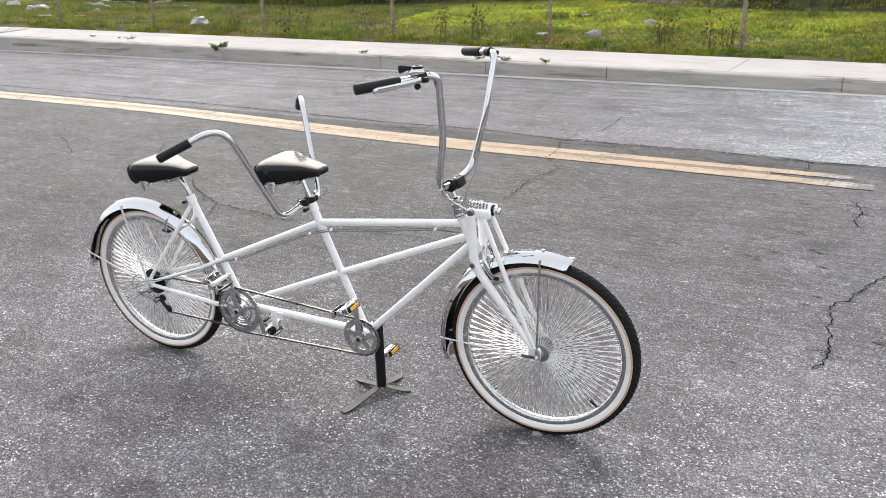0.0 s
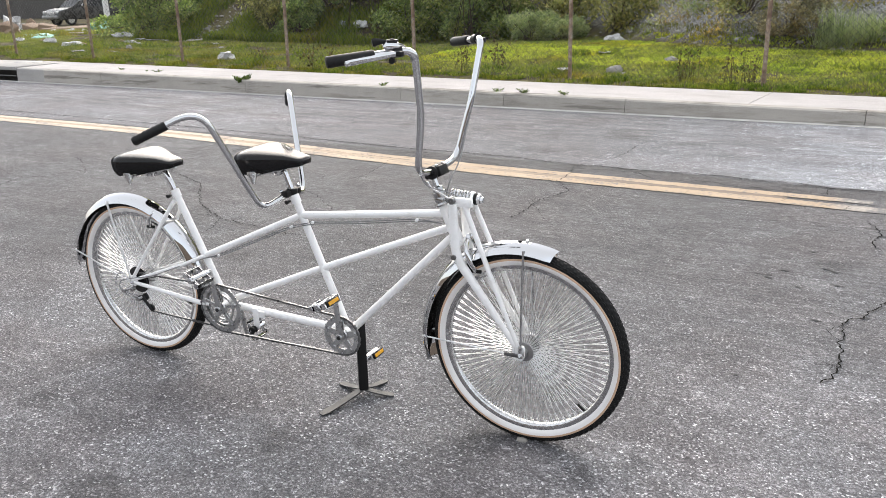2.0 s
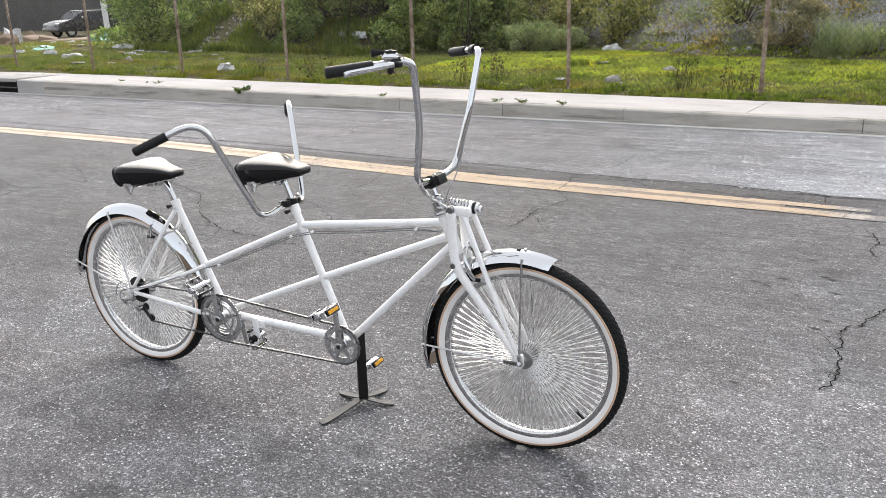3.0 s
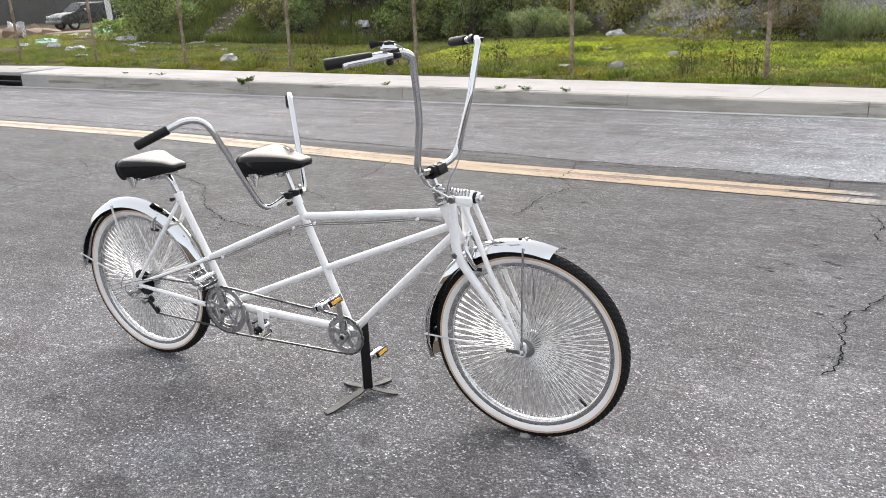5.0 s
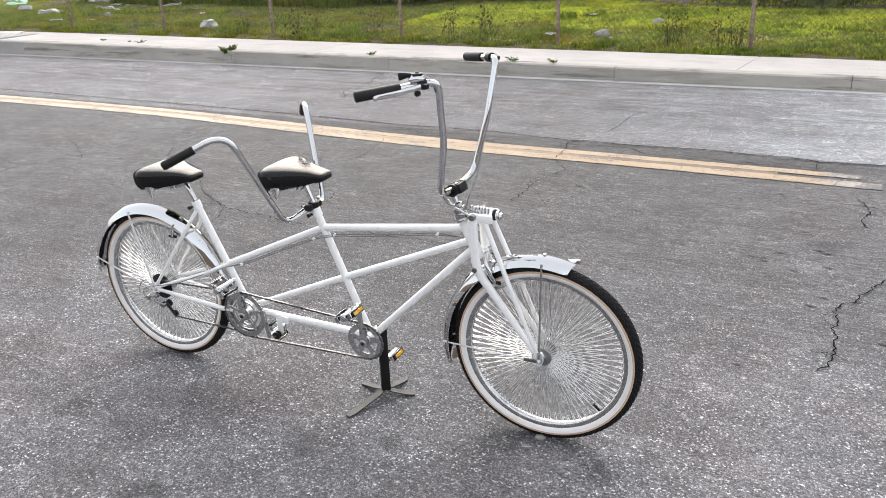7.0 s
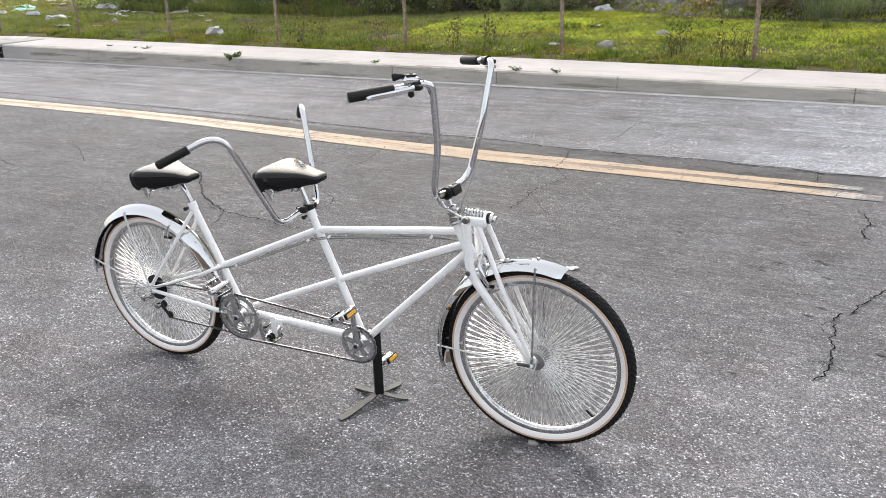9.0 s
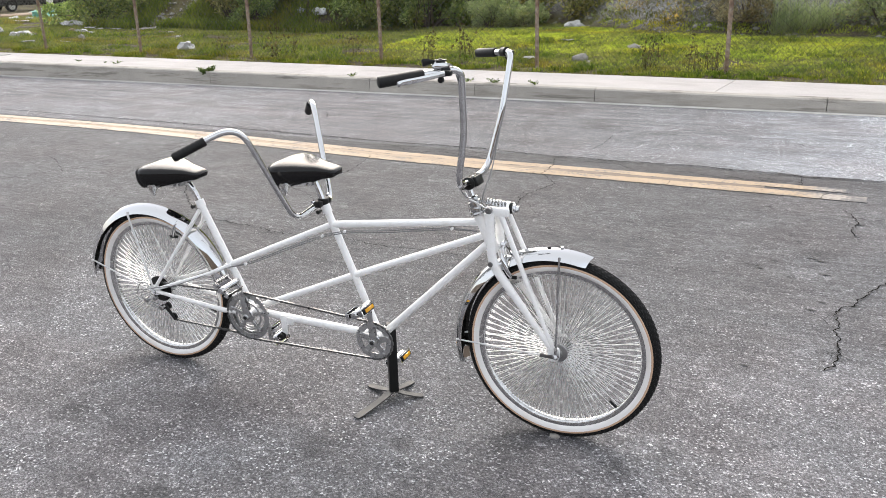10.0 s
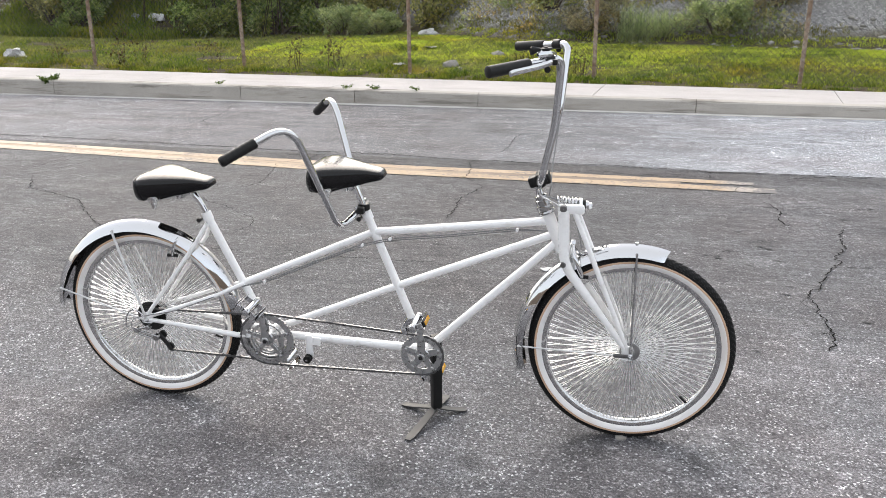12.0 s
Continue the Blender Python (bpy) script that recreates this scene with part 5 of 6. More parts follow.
def build_saddle(root, x0, x1, z, label):
    """A wide padded saddle, rear edge at x0, nose at x1, top about z."""
    bm = bmesh.new()
    stations = [  # along, half width, top, rim
        (0.00, 0.044, -0.034, -0.060), (0.015, 0.079, -0.018, -0.072), (0.05, 0.108, -0.004, -0.079), (0.12, 0.122, 0.004, -0.081), (0.22, 0.125, 0.007, -0.079), (0.36, 0.111, 0.004, -0.074),
        (0.50, 0.089, -0.001, -0.071), (0.64, 0.069, -0.006, -0.067), (0.74, 0.057, -0.010, -0.062), (0.82, 0.050, -0.014, -0.056), (0.90, 0.045, -0.018, -0.053), (0.97, 0.038, -0.023, -0.050), (1.0, 0.025, -0.031, -0.045)]

    def between(s):
        for k in range(len(stations) - 1):
            p, q = stations[k], stations[k + 1]
            if s <= q[0]:
                t = (s - p[0]) / (q[0] - p[0])
                o, e = stations[max(0, k - 1)], stations[min(len(stations) - 1, k + 2)]
                out = [s]
                for j in (1, 2, 3):
                    m0 = (q[j] - o[j]) / max(1e-6, q[0] - o[0]) * (q[0] - p[0])
                    m1 = (e[j] - p[j]) / max(1e-6, e[0] - p[0]) * (q[0] - p[0])
                    out.append((2 * t ** 3 - 3 * t * t + 1) * p[j] + (t ** 3 - 2 * t * t + t) * m0 + (3 * t * t - 2 * t ** 3) * q[j] + (t ** 3 - t * t) * m1)
                return out
        return list(stations[-1])

    fine = [between(0.5 - 0.5 * math.cos(math.pi * k / 46)) for k in range(47)]
    loops, half = [], 16
    for s, w, top, rim in fine:
        x = x0 + (x1 - x0) * s
        ring = []
        for i in range(-half, half + 1):
            a = abs(i) / half * math.radians(118)
            y = w * min(1.0, abs(math.sin(min(a, math.pi / 2))) ** 0.62) if a < math.pi / 2 else w * (1 - 0.16 * ((a - math.pi / 2) / math.radians(28)) ** 2)
            crest = abs(math.cos(a)) ** 0.52
            mid = top + (rim - top) * 0.52
            h = mid + (top - mid) * crest if a < math.pi / 2 else mid + (rim - mid) * ((a - math.pi / 2) / math.radians(28))
            ring.append(bm.verts.new((x, math.copysign(y, i) if i else 0.0, z + h)))
        loops.append(ring)
    for a, b in zip(loops, loops[1:]):
        for i in range(2 * half):
            bm.faces.new((a[i], a[i + 1], b[i + 1], b[i]))
    under = [bm.verts.new((x0 + (x1 - x0) * s, 0, z + rim + 0.010 * (1 - s ** 3))) for s, w, top, rim in fine]
    for k in range(len(loops) - 1):
        a, b = loops[k], loops[k + 1]
        bm.faces.new((a[-1], b[-1], under[k + 1], under[k]))
        bm.faces.new((b[0], a[0], under[k], under[k + 1]))
    bm.faces.new(loops[0] + [under[0]])
    bm.faces.new(loops[-1][::-1] + [under[-1]])
    saddle = part("saddle", bm, LEATHER, root, label)
    # piping round the back
    bm = bmesh.new()
    path = []
    for i in range(-24, 25):
        f = abs(i) / 24
        a = f * math.radians(118)
        s, w, top, rm = between(0.035 + 0.15 * f ** 1.6)
        mid = top + (rm - top) * 0.52
        if a < math.pi / 2:
            y, h = w * abs(math.sin(a)) ** 0.62, mid + (top - mid) * abs(math.cos(a)) ** 0.52
        else:
            u = (a - math.pi / 2) / math.radians(28)
            y, h = w * (1 - 0.16 * u * u), mid + (rm - mid) * u
        path.append((x0 + (x1 - x0) * s - 0.001, math.copysign(y + 0.0008, i) if i else 0.0, z + h + 0.0008))
    tube(bm, path, 0.0034, 6)
    part("piping", bm, LEATHER, saddle)
    for s in (-1, 1):
        bm = bmesh.new()
        prof = []
        for k in range(10):  # close-wound coils, narrowing downwards
            r, h = 0.0255 - 0.0020 * k, -0.0068 * k
            prof += [(r - 0.0005, h), (r, h - 0.0022), (r - 0.0002, h - 0.0046), (r - 0.0018, h - 0.0068)]
        lathe(bm, [(0.002, 0.0)] + prof + [(0.002, -0.0685)], 24, m=Matrix.Translation((x0 + 0.070, s * 0.086, z - 0.066)) @ Matrix.Scale(0.75, 4, Vector((0, 0, 1))) @ Matrix.Rotation(math.pi / 2, 4, "X"))
        part("spring", bm, CHROME, saddle, "tapered chrome coil spring")
        rod(saddle, "rail", (x0 + 0.070, s * 0.08, z - 0.088), (x0 + (x1 - x0) * 0.62, s * 0.022, z - 0.070), 0.0042, CHROME)
        rod(saddle, "rail", (x0 + (x1 - x0) * 0.62, s * 0.022, z - 0.070), (x0 + (x1 - x0) * 0.9, s * 0.012, z - 0.055), 0.0042, CHROME)
    bm = bmesh.new()
    box(bm, (x0 + (x1 - x0) * 0.50, 0, z - 0.082), (0.035, 0.062, 0.026), 0.006)
    lathe(bm, [(0.001, -0.045), (0.009, -0.045), (0.009, 0.045), (0.001, 0.045)], 6, m=Matrix.Translation((x0 + (x1 - x0) * 0.50, 0, z - 0.082)))
    part("clamp", bm, CHROME, saddle)
    return saddle


def build_chainring(root, centre, y, r, teeth, solid=False, name="chainring"):
    """A toothed ring on five arms."""
    bm = bmesh.new()
    n = teeth * 4
    bed = 0.70 if solid else 0.80
    inner, outer = [], []
    for side in (-1, 1):
        ri, ro = [], []
        for k in range(n):
            a = 2 * math.pi * k / n
            tooth = (0.0, 0.0032, 0.0032, 0.0)[k % 4]
            ro.append(bm.verts.new((centre.x + (r + tooth) * math.cos(a), y + side * 0.0014, centre.z + (r + tooth) * math.sin(a))))
            ri.append(bm.verts.new((centre.x + r * bed * math.cos(a), y + side * 0.0014, centre.z + r * bed * math.sin(a))))
        inner.append(ri)
        outer.append(ro)
    for k in range(n):
        j = (k + 1) % n
        bm.faces.new((outer[0][k], outer[0][j], inner[0][j], inner[0][k]))
        bm.faces.new((outer[1][k], inner[1][k], inner[1][j], outer[1][j]))
        bm.faces.new((outer[0][k], outer[1][k], outer[1][j], outer[0][j]))
        bm.faces.new((inner[0][k], inner[0][j], inner[1][j], inner[1][k]))
    for k in range(5):
        a = 2 * math.pi * (k + 0.25) / 5
        m = Matrix.Translation((centre.x, y, centre.z)) @ Matrix.Rotation(-a, 4, "Y")
        box(bm, (r * 0.47, -0.0005, 0), (r * 0.72, 0.004, 0.026 if solid else 0.016), 0.0015, m, 1)
        disc(bm, m @ Vector((r * 0.80, 0, 0)), 0.006, -0.006, 0.004, 10)
    disc(bm, (centre.x, y, centre.z), r * (0.36 if solid else 0.27), -0.006, 0.004, 24)
    if not solid:
        lathe(bm, [(r * 0.56, -0.002), (r * 0.62, -0.002), (r * 0.62, 0.002), (r * 0.56, 0.002)], 48, True, m=Matrix.Translation((centre.x, y, centre.z)))
    return part(name, bm, ALLOY, root, "grey alloy toothed chainring")


def build_crank(root, centre, y, angle, side):
    """A crank arm with its pedal; angle: degrees from straight up, towards the front."""
    d = Vector((math.sin(radians(angle)), 0, math.cos(radians(angle))))
    end = centre + d * 0.166 + Vector((0, side * 0.014, 0))
    start = Vector((centre.x, y, centre.z))
    end.y = y + side * 0.014
    bm = bmesh.new()
    tube(bm, [start - d * 0.012, start + d * 0.01, start.lerp(end, 0.5), end - d * 0.008, end + d * 0.010], [0.013, 0.0155, 0.0115, 0.0115, 0.0085], 12, flat=0.62)
    disc(bm, start, 0.0145, -0.012, 0.012, 18)
    crank = part("crank_arm", bm, ALLOY, root, "grey alloy crank arm")
    disc_bm = bmesh.new()
    disc(disc_bm, start + Vector((0, side * 0.012, 0)), 0.008, -0.003, 0.003, 12)
    part("crank_bolt", disc_bm, DARK, crank)
    return crank, end


def build_pedal(root, end, side, tilt, amber=True):
    """A cage pedal on its axle, with amber reflectors."""
    m = Matrix.Translation(end) @ Matrix.Rotation(radians(tilt), 4, "Y") @ Matrix.Diagonal((1.16, 1.1, 1.16, 1))
    s = side
    bm = bmesh.new()
    lathe(bm, [(0.001, 0.0), (0.0075, 0.0), (0.0075, s * 0.014), (0.012, s * 0.018), (0.012, s * 0.028), (0.0125, s * 0.034), (0.0125, s * 0.080), (0.0125, s * 0.084), (0.0135, s * 0.096), (0.010, s * 0.102), (0.001, s * 0.103)], 16)
    pedal = part("pedal", bm, CHROME, root, "chrome cage pedal", m)
    for e in (-1, 1):
        bm = bmesh.new()
        box(bm, (e * 0.032, s * 0.058, 0), (0.0025, 0.082, 0.024), 0.0008, None, 1)
        box(bm, (e * 0.026, s * 0.098, 0.0), (0.014, 0.0022, 0.020), 0.0006, None, 1)
        for q in (0.026, 0.090):
            box(bm, (e * 0.016, s * q, 0), (0.032, 0.0022, 0.016), 0.0006, None, 1)
        part("cage", bm, CHROME, pedal)
        bm = bmesh.new()
        box(bm, (e * 0.0355, s * 0.058, 0), (0.0045, 0.062, 0.019), 0.0012, None, 1)
        part("reflector_case", bm, BLACK, pedal)
        bm = bmesh.new()
        box(bm, (e * 0.0385, s * 0.058, 0), (0.004, 0.052, 0.012), 0.001, None, 1)
        part("reflector", bm, AMBER if amber else CHROME, pedal, "amber reflector" if amber else "")
    return pedal


def chain_mesh(pts, y):
    """Chain links, alternately wide and narrow, along points (x, z)."""
    bm = bmesh.new()
    pts = [Vector((a, y, b)) for a, b in pts]
    run, pitch, k = 0.0, 0.0127, 0
    for a, b in zip(pts, pts[1:]):
        length = (b - a).length
        d = (b - a).normalized()
        turn = Matrix.Rotation(math.atan2(-d.z, d.x), 4, "Y")
        while run < length:
            p = a + d * run
            w = 0.0076 if k % 2 else 0.0044
            box(bm, (0, 0, 0), (0.0118, w, 0.0088 if k % 2 else 0.0058), 0, Matrix.Translation(p) @ turn)
            disc(bm, p + d * pitch * 0.5, 0.0042, -0.004, 0.004, 8)
            run += pitch
            k += 1
        run -= length
    return bm


def arc_points(c, r, a0, a1, n=14):
    return [(c.x + r * math.cos(radians(a0 + (a1 - a0) * k / n)), c.z + r * math.sin(radians(a0 + (a1 - a0) * k / n))) for k in range(n + 1)]


def build_bicycle():
    root = empty("tandem_bicycle", BIKE, "white two-seat tandem bicycle with chrome high-rise handlebars and whitewall tyres", "bicycle")

    # frame
    bm = bmesh.new()
    tube(bm, [HEAD_LOW, HEAD_TOP], 0.0205, 20)
    lathe(bm, [(0.0205, -0.004), (0.0225, -0.003), (0.0225, 0.003), (0.0205, 0.004)], 20, m=Matrix.Translation(HEAD_TOP - Vector((0, 0, 0.006))) @ Matrix.Rotation(radians(90 - 22), 4, "X"))
    head = part("frame", bm, WHITE, root, "white painted steel tube frame")
    seat_rear_top, seat_mid_top = Vector((0.240, 0, 0.762)), Vector((0.842, 0, 0.795))
    joint_rear, joint_mid = Vector((0.366, 0, 0.500)), Vector((0.868, 0, 0.722))
    cross = Vector((0.948, 0, 0.525))

    def member(name, pts, r, seg=16):
        bm = bmesh.new()
        tube(bm, pts, r, seg)
        return part(name, bm, WHITE, head)

    member("rear_seat_tube", [seat_rear_top, REAR_BB + Vector((-0.006, 0, 0))], 0.0146)
    member("front_seat_tube", [seat_mid_top, FRONT_BB], 0.0146)
    member("rear_top_tube", [joint_rear, joint_mid], 0.0134)
    member("front_top_tube", [joint_mid, HEAD_TOP + Vector((0.004, 0, -0.030))], 0.0140)
    member("diagonal_tube", [REAR_BB + Vector((-0.008, 0, 0.012)), cross, HEAD_TOP + Vector((0.02, 0, -0.077))], 0.0134)
    member("down_tube", [FRONT_BB + Vector((0.006, 0, 0)), HEAD_LOW + Vector((-0.012, 0, 0.034))], 0.0148)
    member("boom_tube", [REAR_BB, FRONT_BB], 0.0156)
    for c in (REAR_BB, FRONT_BB):
        bm = bmesh.new()
        lathe(bm, [(0.013, -0.035), (0.0205, -0.035), (0.0215, -0.032), (0.0215, 0.032), (0.0205, 0.035), (0.013, 0.035)], 24, m=Matrix.Translation(c))
        part("bottom_bracket", bm, WHITE, head)
    for s in (-1, 1):
        drop = Vector((REAR_HUB.x - 0.004, s * 0.063, REAR_HUB.z + 0.004))
        bm = bmesh.new()
        tube(bm, [seat_rear_top + Vector((0.006, s * 0.012, -0.035)), seat_rear_top + Vector((-0.03, s * 0.040, -0.10)), drop + Vector((0.004, 0, 0.012))], [0.0085, 0.0085, 0.0072], 12)
        part("seat_stay", bm, WHITE, head)
        bm = bmesh.new()
        tube(bm, [joint_rear + Vector((0.0, s * 0.014, 0)), joint_rear + Vector((-0.10, s * 0.044, -0.042)), drop + Vector((0.006, 0, 0.005))], [0.0085, 0.008, 0.007], 12)
        part("middle_stay", bm, WHITE, head)
        bm = bmesh.new()
        tube(bm, [REAR_BB + Vector((-0.01, s * 0.026, 0.0)), REAR_BB + Vector((-0.12, s * 0.048, 0.006)), drop + Vector((0.006, 0, -0.004))], [0.011, 0.0105, 0.008], 12)
        part("chain_stay", bm, WHITE, head)
        bm = bmesh.new()
        box(bm, drop + Vector((0.004, 0, 0.003)), (0.045, 0.006, 0.042), 0.008)
        part("dropout", bm, WHITE, head)
    for c in (seat_rear_top, seat_mid_top):
        bm = bmesh.new()
        tube(bm, [c + Vector((0.010, 0, -0.026)), c + Vector((-0.001, 0, 0.003))], 0.0185, 16)
        part("seat_collar", bm, WHITE, head)
        bm = bmesh.new()
        b = c + Vector((-0.020, 0, -0.022))
        disc(bm, b + Vector((0, -0.014, 0)), 0.0085, -0.012, 0.0, 12)
        disc(bm, b + Vector((0, 0.014, 0)), 0.0085, 0.0, 0.012, 12)
        disc(bm, b, 0.005, -0.014, 0.014, 8)
        part("collar_bolt", bm, DARK, head)

    # wheels
    build_wheel(root, REAR_HUB, Matrix(), 144, True)
    build_wheel(root, FRONT_HUB, TURN_FORK, 144, False)

    # fenders and their braces
    rf = part("fender", fender_mesh(4, 178, 0.364, 0.410, 0.078, 0.034, flare=2.2), CHROME, root, "chrome rear mudguard", Matrix.Translation(REAR_HUB))
    ff = part("fender", fender_mesh(73, 196, 0.372, 0.400, 0.078, 0.032, beak=2.0), CHROME, root, "chrome front mudguard", TURN_FORK @ Matrix.Translation(FRONT_HUB))
    for s in (-1, 1):
        rod(rf, "fender_brace", (0.0, s * 0.070, 0.0), (-0.112, s * 0.036, 0.340), 0.0045, PLASTIC)
        rod(rf, "fender_brace", (-0.005, s * 0.072, 0.0), (-0.374, s * 0.034, 0.092), 0.0034, PLASTIC)
        rod(ff, "fender_brace", (0.0, s * 0.066, 0.012), (0.0, s * 0.036, 0.358), 0.0042, CUP)
        rod(ff, "fender_brace", (-0.05, s * 0.066, 0.0), (-0.385, s * 0.032, -0.008), 0.0030, PLASTIC)
        bm = bmesh.new()
        box(bm, (-0.026, s * 0.068, 0.0), (0.060, 0.004, 0.013), 0.003)
        part("brace_tab", bm, STEEL, ff)
        bm = bmesh.new()
        box(bm, (0.0, s * 0.068, 0.02), (0.011, 0.004, 0.035), 0.003)
        part("brace_tab", bm, ALLOY, ff)
    bm = bmesh.new()
    disc(bm, (0, 0, 0.380), 0.006, -0.004, 0.004, 8, Matrix.Rotation(math.pi / 2, 4, "X"))
    part("fender_bolt", bm, CHROME, ff)

    # headset, stem
    axis = (HEAD_TOP - HEAD_LOW).normalized()
    up = Matrix.Translation(HEAD_TOP) @ Vector((0, 1, 0)).rotation_difference(axis).to_matrix().to_4x4()
    bm = bmesh.new()
    lathe(bm, [(0.014, 0.0), (0.0275, 0.0), (0.0290, 0.004), (0.0265, 0.010), (0.0225, 0.011), (0.0225, 0.014), (0.0265, 0.015), (0.0275, 0.022), (0.0255, 0.028), (0.0215, 0.029), (0.0215, 0.033), (0.0245, 0.034), (0.0240, 0.048), (0.0200, 0.050), (0.0200, 0.062), (0.012, 0.066)], 28, m=up)
    part("headset", bm, CUP, root, "chrome headset rings", TURN_BAR)
    bm = bmesh.new()
    tube(bm, [HEAD_TOP, HEAD_TOP + axis * 0.115], 0.0112, 16)
    stem = part("stem", bm, CHROME, root, "chrome quill stem with black clamp", TURN_BAR)
    clamp = HEAD_TOP + axis * 0.118 + Vector((0.018, 0, 0.0))
    bm = bmesh.new()
    box(bm, (0, 0, 0), (0.044, 0.040, 0.036), 0.008, Matrix.Translation(clamp + Vector((-0.016, 0, -0.004))) @ Matrix.Rotation(radians(-20), 4, "Y"))
    barrel = []
    for k in range(-2, 3):
        barrel += [(0.0205, 0.015 * k - 0.0066), (0.0225, 0.015 * k - 0.0050), (0.0225, 0.015 * k + 0.0050), (0.0205, 0.015 * k + 0.0066)]
    lathe(bm, [(0.011, -0.037)] + barrel + [(0.011, 0.037)], 20, m=Matrix.Translation(clamp + Vector((0.002, 0, 0.004))))
    box(bm, (0, 0, 0), (0.016, 0.058, 0.034), 0.004, Matrix.Translation(clamp + Vector((0.024, 0, 0.010))) @ Matrix.Rotation(radians(-20), 4, "Y"))
    part("clamp", bm, BLACK, stem)
    for s in (-1, 1):
        bm = bmesh.new()
        disc(bm, clamp + Vector((0.014, s * 0.022, 0.025)), 0.0045, -0.004, 0.006, 8, Matrix.Rotation(math.pi / 2, 4, "X"))
        part("clamp_bolt", bm, CHROME, stem)

    # front handlebar
    bar = clamp + Vector((0.0, 0, 0.004))
    right = [bar, bar + Vector((0.008, -0.140, 0.018)), Vector((1.489, -0.178, 1.140)), Vector((1.505, -0.232, 1.328)), Vector((1.492, -0.252, 1.344)), Vector((1.322, -0.405, 1.322))]
    path = fillet([Vector((p.x, -p.y, p.z)) for p in right[::-1]], 0.042, 7)[:-1] + [bar] + fillet(right[::-1], 0.042, 7)[::-1][1:]
    bm = bmesh.new()
    tube(bm, path, 0.0112, 16)
    handlebar = part("handlebar", bm, CHROME, root, "tall chrome high-rise handlebar", TURN_BAR)
    for s in (-1, 1):
        tip, inner = Vector((1.322, s * 0.405, 1.322)), Vector((1.420, s * 0.3168, 1.3347))
        out = (tip - inner).normalized()
        bm = bmesh.new()
        tube(bm, [inner, inner + out * 0.004, tip - out * 0.002, tip + out * 0.004, tip + out * 0.007], [0.0145, 0.0162, 0.0168, 0.0168, 0.012], 18)
        part("grip", bm, GRIP, handlebar, "black rubber grip")
        # brake lever ahead of the grip
        ahead = Vector((-out.y, out.x, 0)) * (-s)
        ahead = ahead if ahead.x > 0 else -ahead
        hood = inner - out * 0.066
        bm = bmesh.new()
        tube(bm, [hood - out * 0.014, hood + out * 0.016], 0.0165, 16)
        box(bm, hood + ahead * 0.020 + Vector((0, 0, -0.004)), (0.030, 0.022, 0.016), 0.004)
        disc(bm, hood + ahead * 0.024 + out * 0.02 + Vector((0, 0, -0.020)), 0.009, -0.006, 0.006, 14)
        part("lever_hood", bm, BLACK, handlebar)
        bm = bmesh.new()
        l0 = hood + ahead * 0.030 + Vector((0, 0, -0.002))
        tube(bm, fillet([l0 + out * 0.012, l0 + out * 0.035 + ahead * 0.010, l0 + out * 0.09 + ahead * 0.012 + Vector((0, 0, -0.003)), l0 + out * 0.145 + ahead * 0.002 + Vector((0, 0, -0.006)), l0 + out * 0.155 + ahead * 0.006 + Vector((0, 0, -0.008))], 0.02, 4), 0.0082, 10, flat=0.6)
        part("brake_lever", bm, CHROME, handlebar, "chrome brake lever")
    # thumb shifter on the right
    sh = Vector((1.460, -0.290, 1.360))
    bm = bmesh.new()
    bend = Matrix.Translation(sh) @ Matrix.Rotation(radians(42), 4, "Z")
    tube(bm, [bend @ Vector(p) for p in ((-0.022, 0, -0.004), (-0.012, 0, 0.0), (0.010, 0, 0.001), (0.024, 0, -0.003))], [0.008, 0.0155, 0.0155, 0.008], 16, flat=0.62)
    tube(bm, [bend @ Vector((0, 0, -0.022)), bend @ Vector((0, 0, 0.0))], 0.008, 12)
    shifter = part("shifter", bm, CHROME, handlebar, "chrome thumb shifter with black lever")
    bm = bmesh.new()
    box(bm, (0.004, 0, 0.013), (0.034, 0.022, 0.006), 0.0025, bend)
    disc(bm, bend @ Vector((0.004, 0, 0.016)), 0.006, -0.002, 0.003, 12, Matrix.Rotation(math.pi / 2, 4, "X"))
    part("cap", bm, BLACK, shifter)
    bm = bmesh.new()
    tube(bm, [bend @ Vector(p) for p in ((-0.012, 0, 0.010), (-0.026, -0.004, 0.012), (-0.050, -0.008, 0.011), (-0.055, -0.008, 0.010))], [0.005, 0.007, 0.0125, 0.010], 12, flat=0.5)
    part("thumb_lever", bm, BLACK, shifter)

    # springer fork
    fork_bm = bmesh.new()
    for s in (-1, 1):
        box(fork_bm, (1.545, s * 0.034, 0.846), (0.086, 0.020, 0.034), 0.009)
    box(fork_bm, (1.560, 0, 0.836), (0.040, 0.060, 0.012), 0.004)
    fork = part("fork", fork_bm, WHITE, root, "white springer fork with a chrome coil spring", TURN_FORK)
    for s in (-1, 1):
        bm = bmesh.new()
        tube(bm, fillet([(1.520, s * 0.047, 0.842), (1.527, s * 0.047, 0.660), (1.742, s * 0.051, 0.368)], 0.05, 6), [0.0165] * 2 + [0.0165] * 6 + [0.009], 14, flat=0.85)
        part("rear_leg", bm, WHITE, fork)
        bm = bmesh.new()
        tube(bm, [(1.556, s * 0.033, 0.838), (1.66, s * 0.047, 0.585), (1.752, s * 0.052, 0.362)], [0.0095, 0.0085, 0.0075], 12)
        part("front_leg", bm, WHITE, fork)
        bm = bmesh.new()
        disc(bm, (1.520, s * 0.048, 0.852), 0.0115, -0.010, 0.010, 14)
        part("pivot_bolt", bm, STEEL, fork)
        bm = bmesh.new()
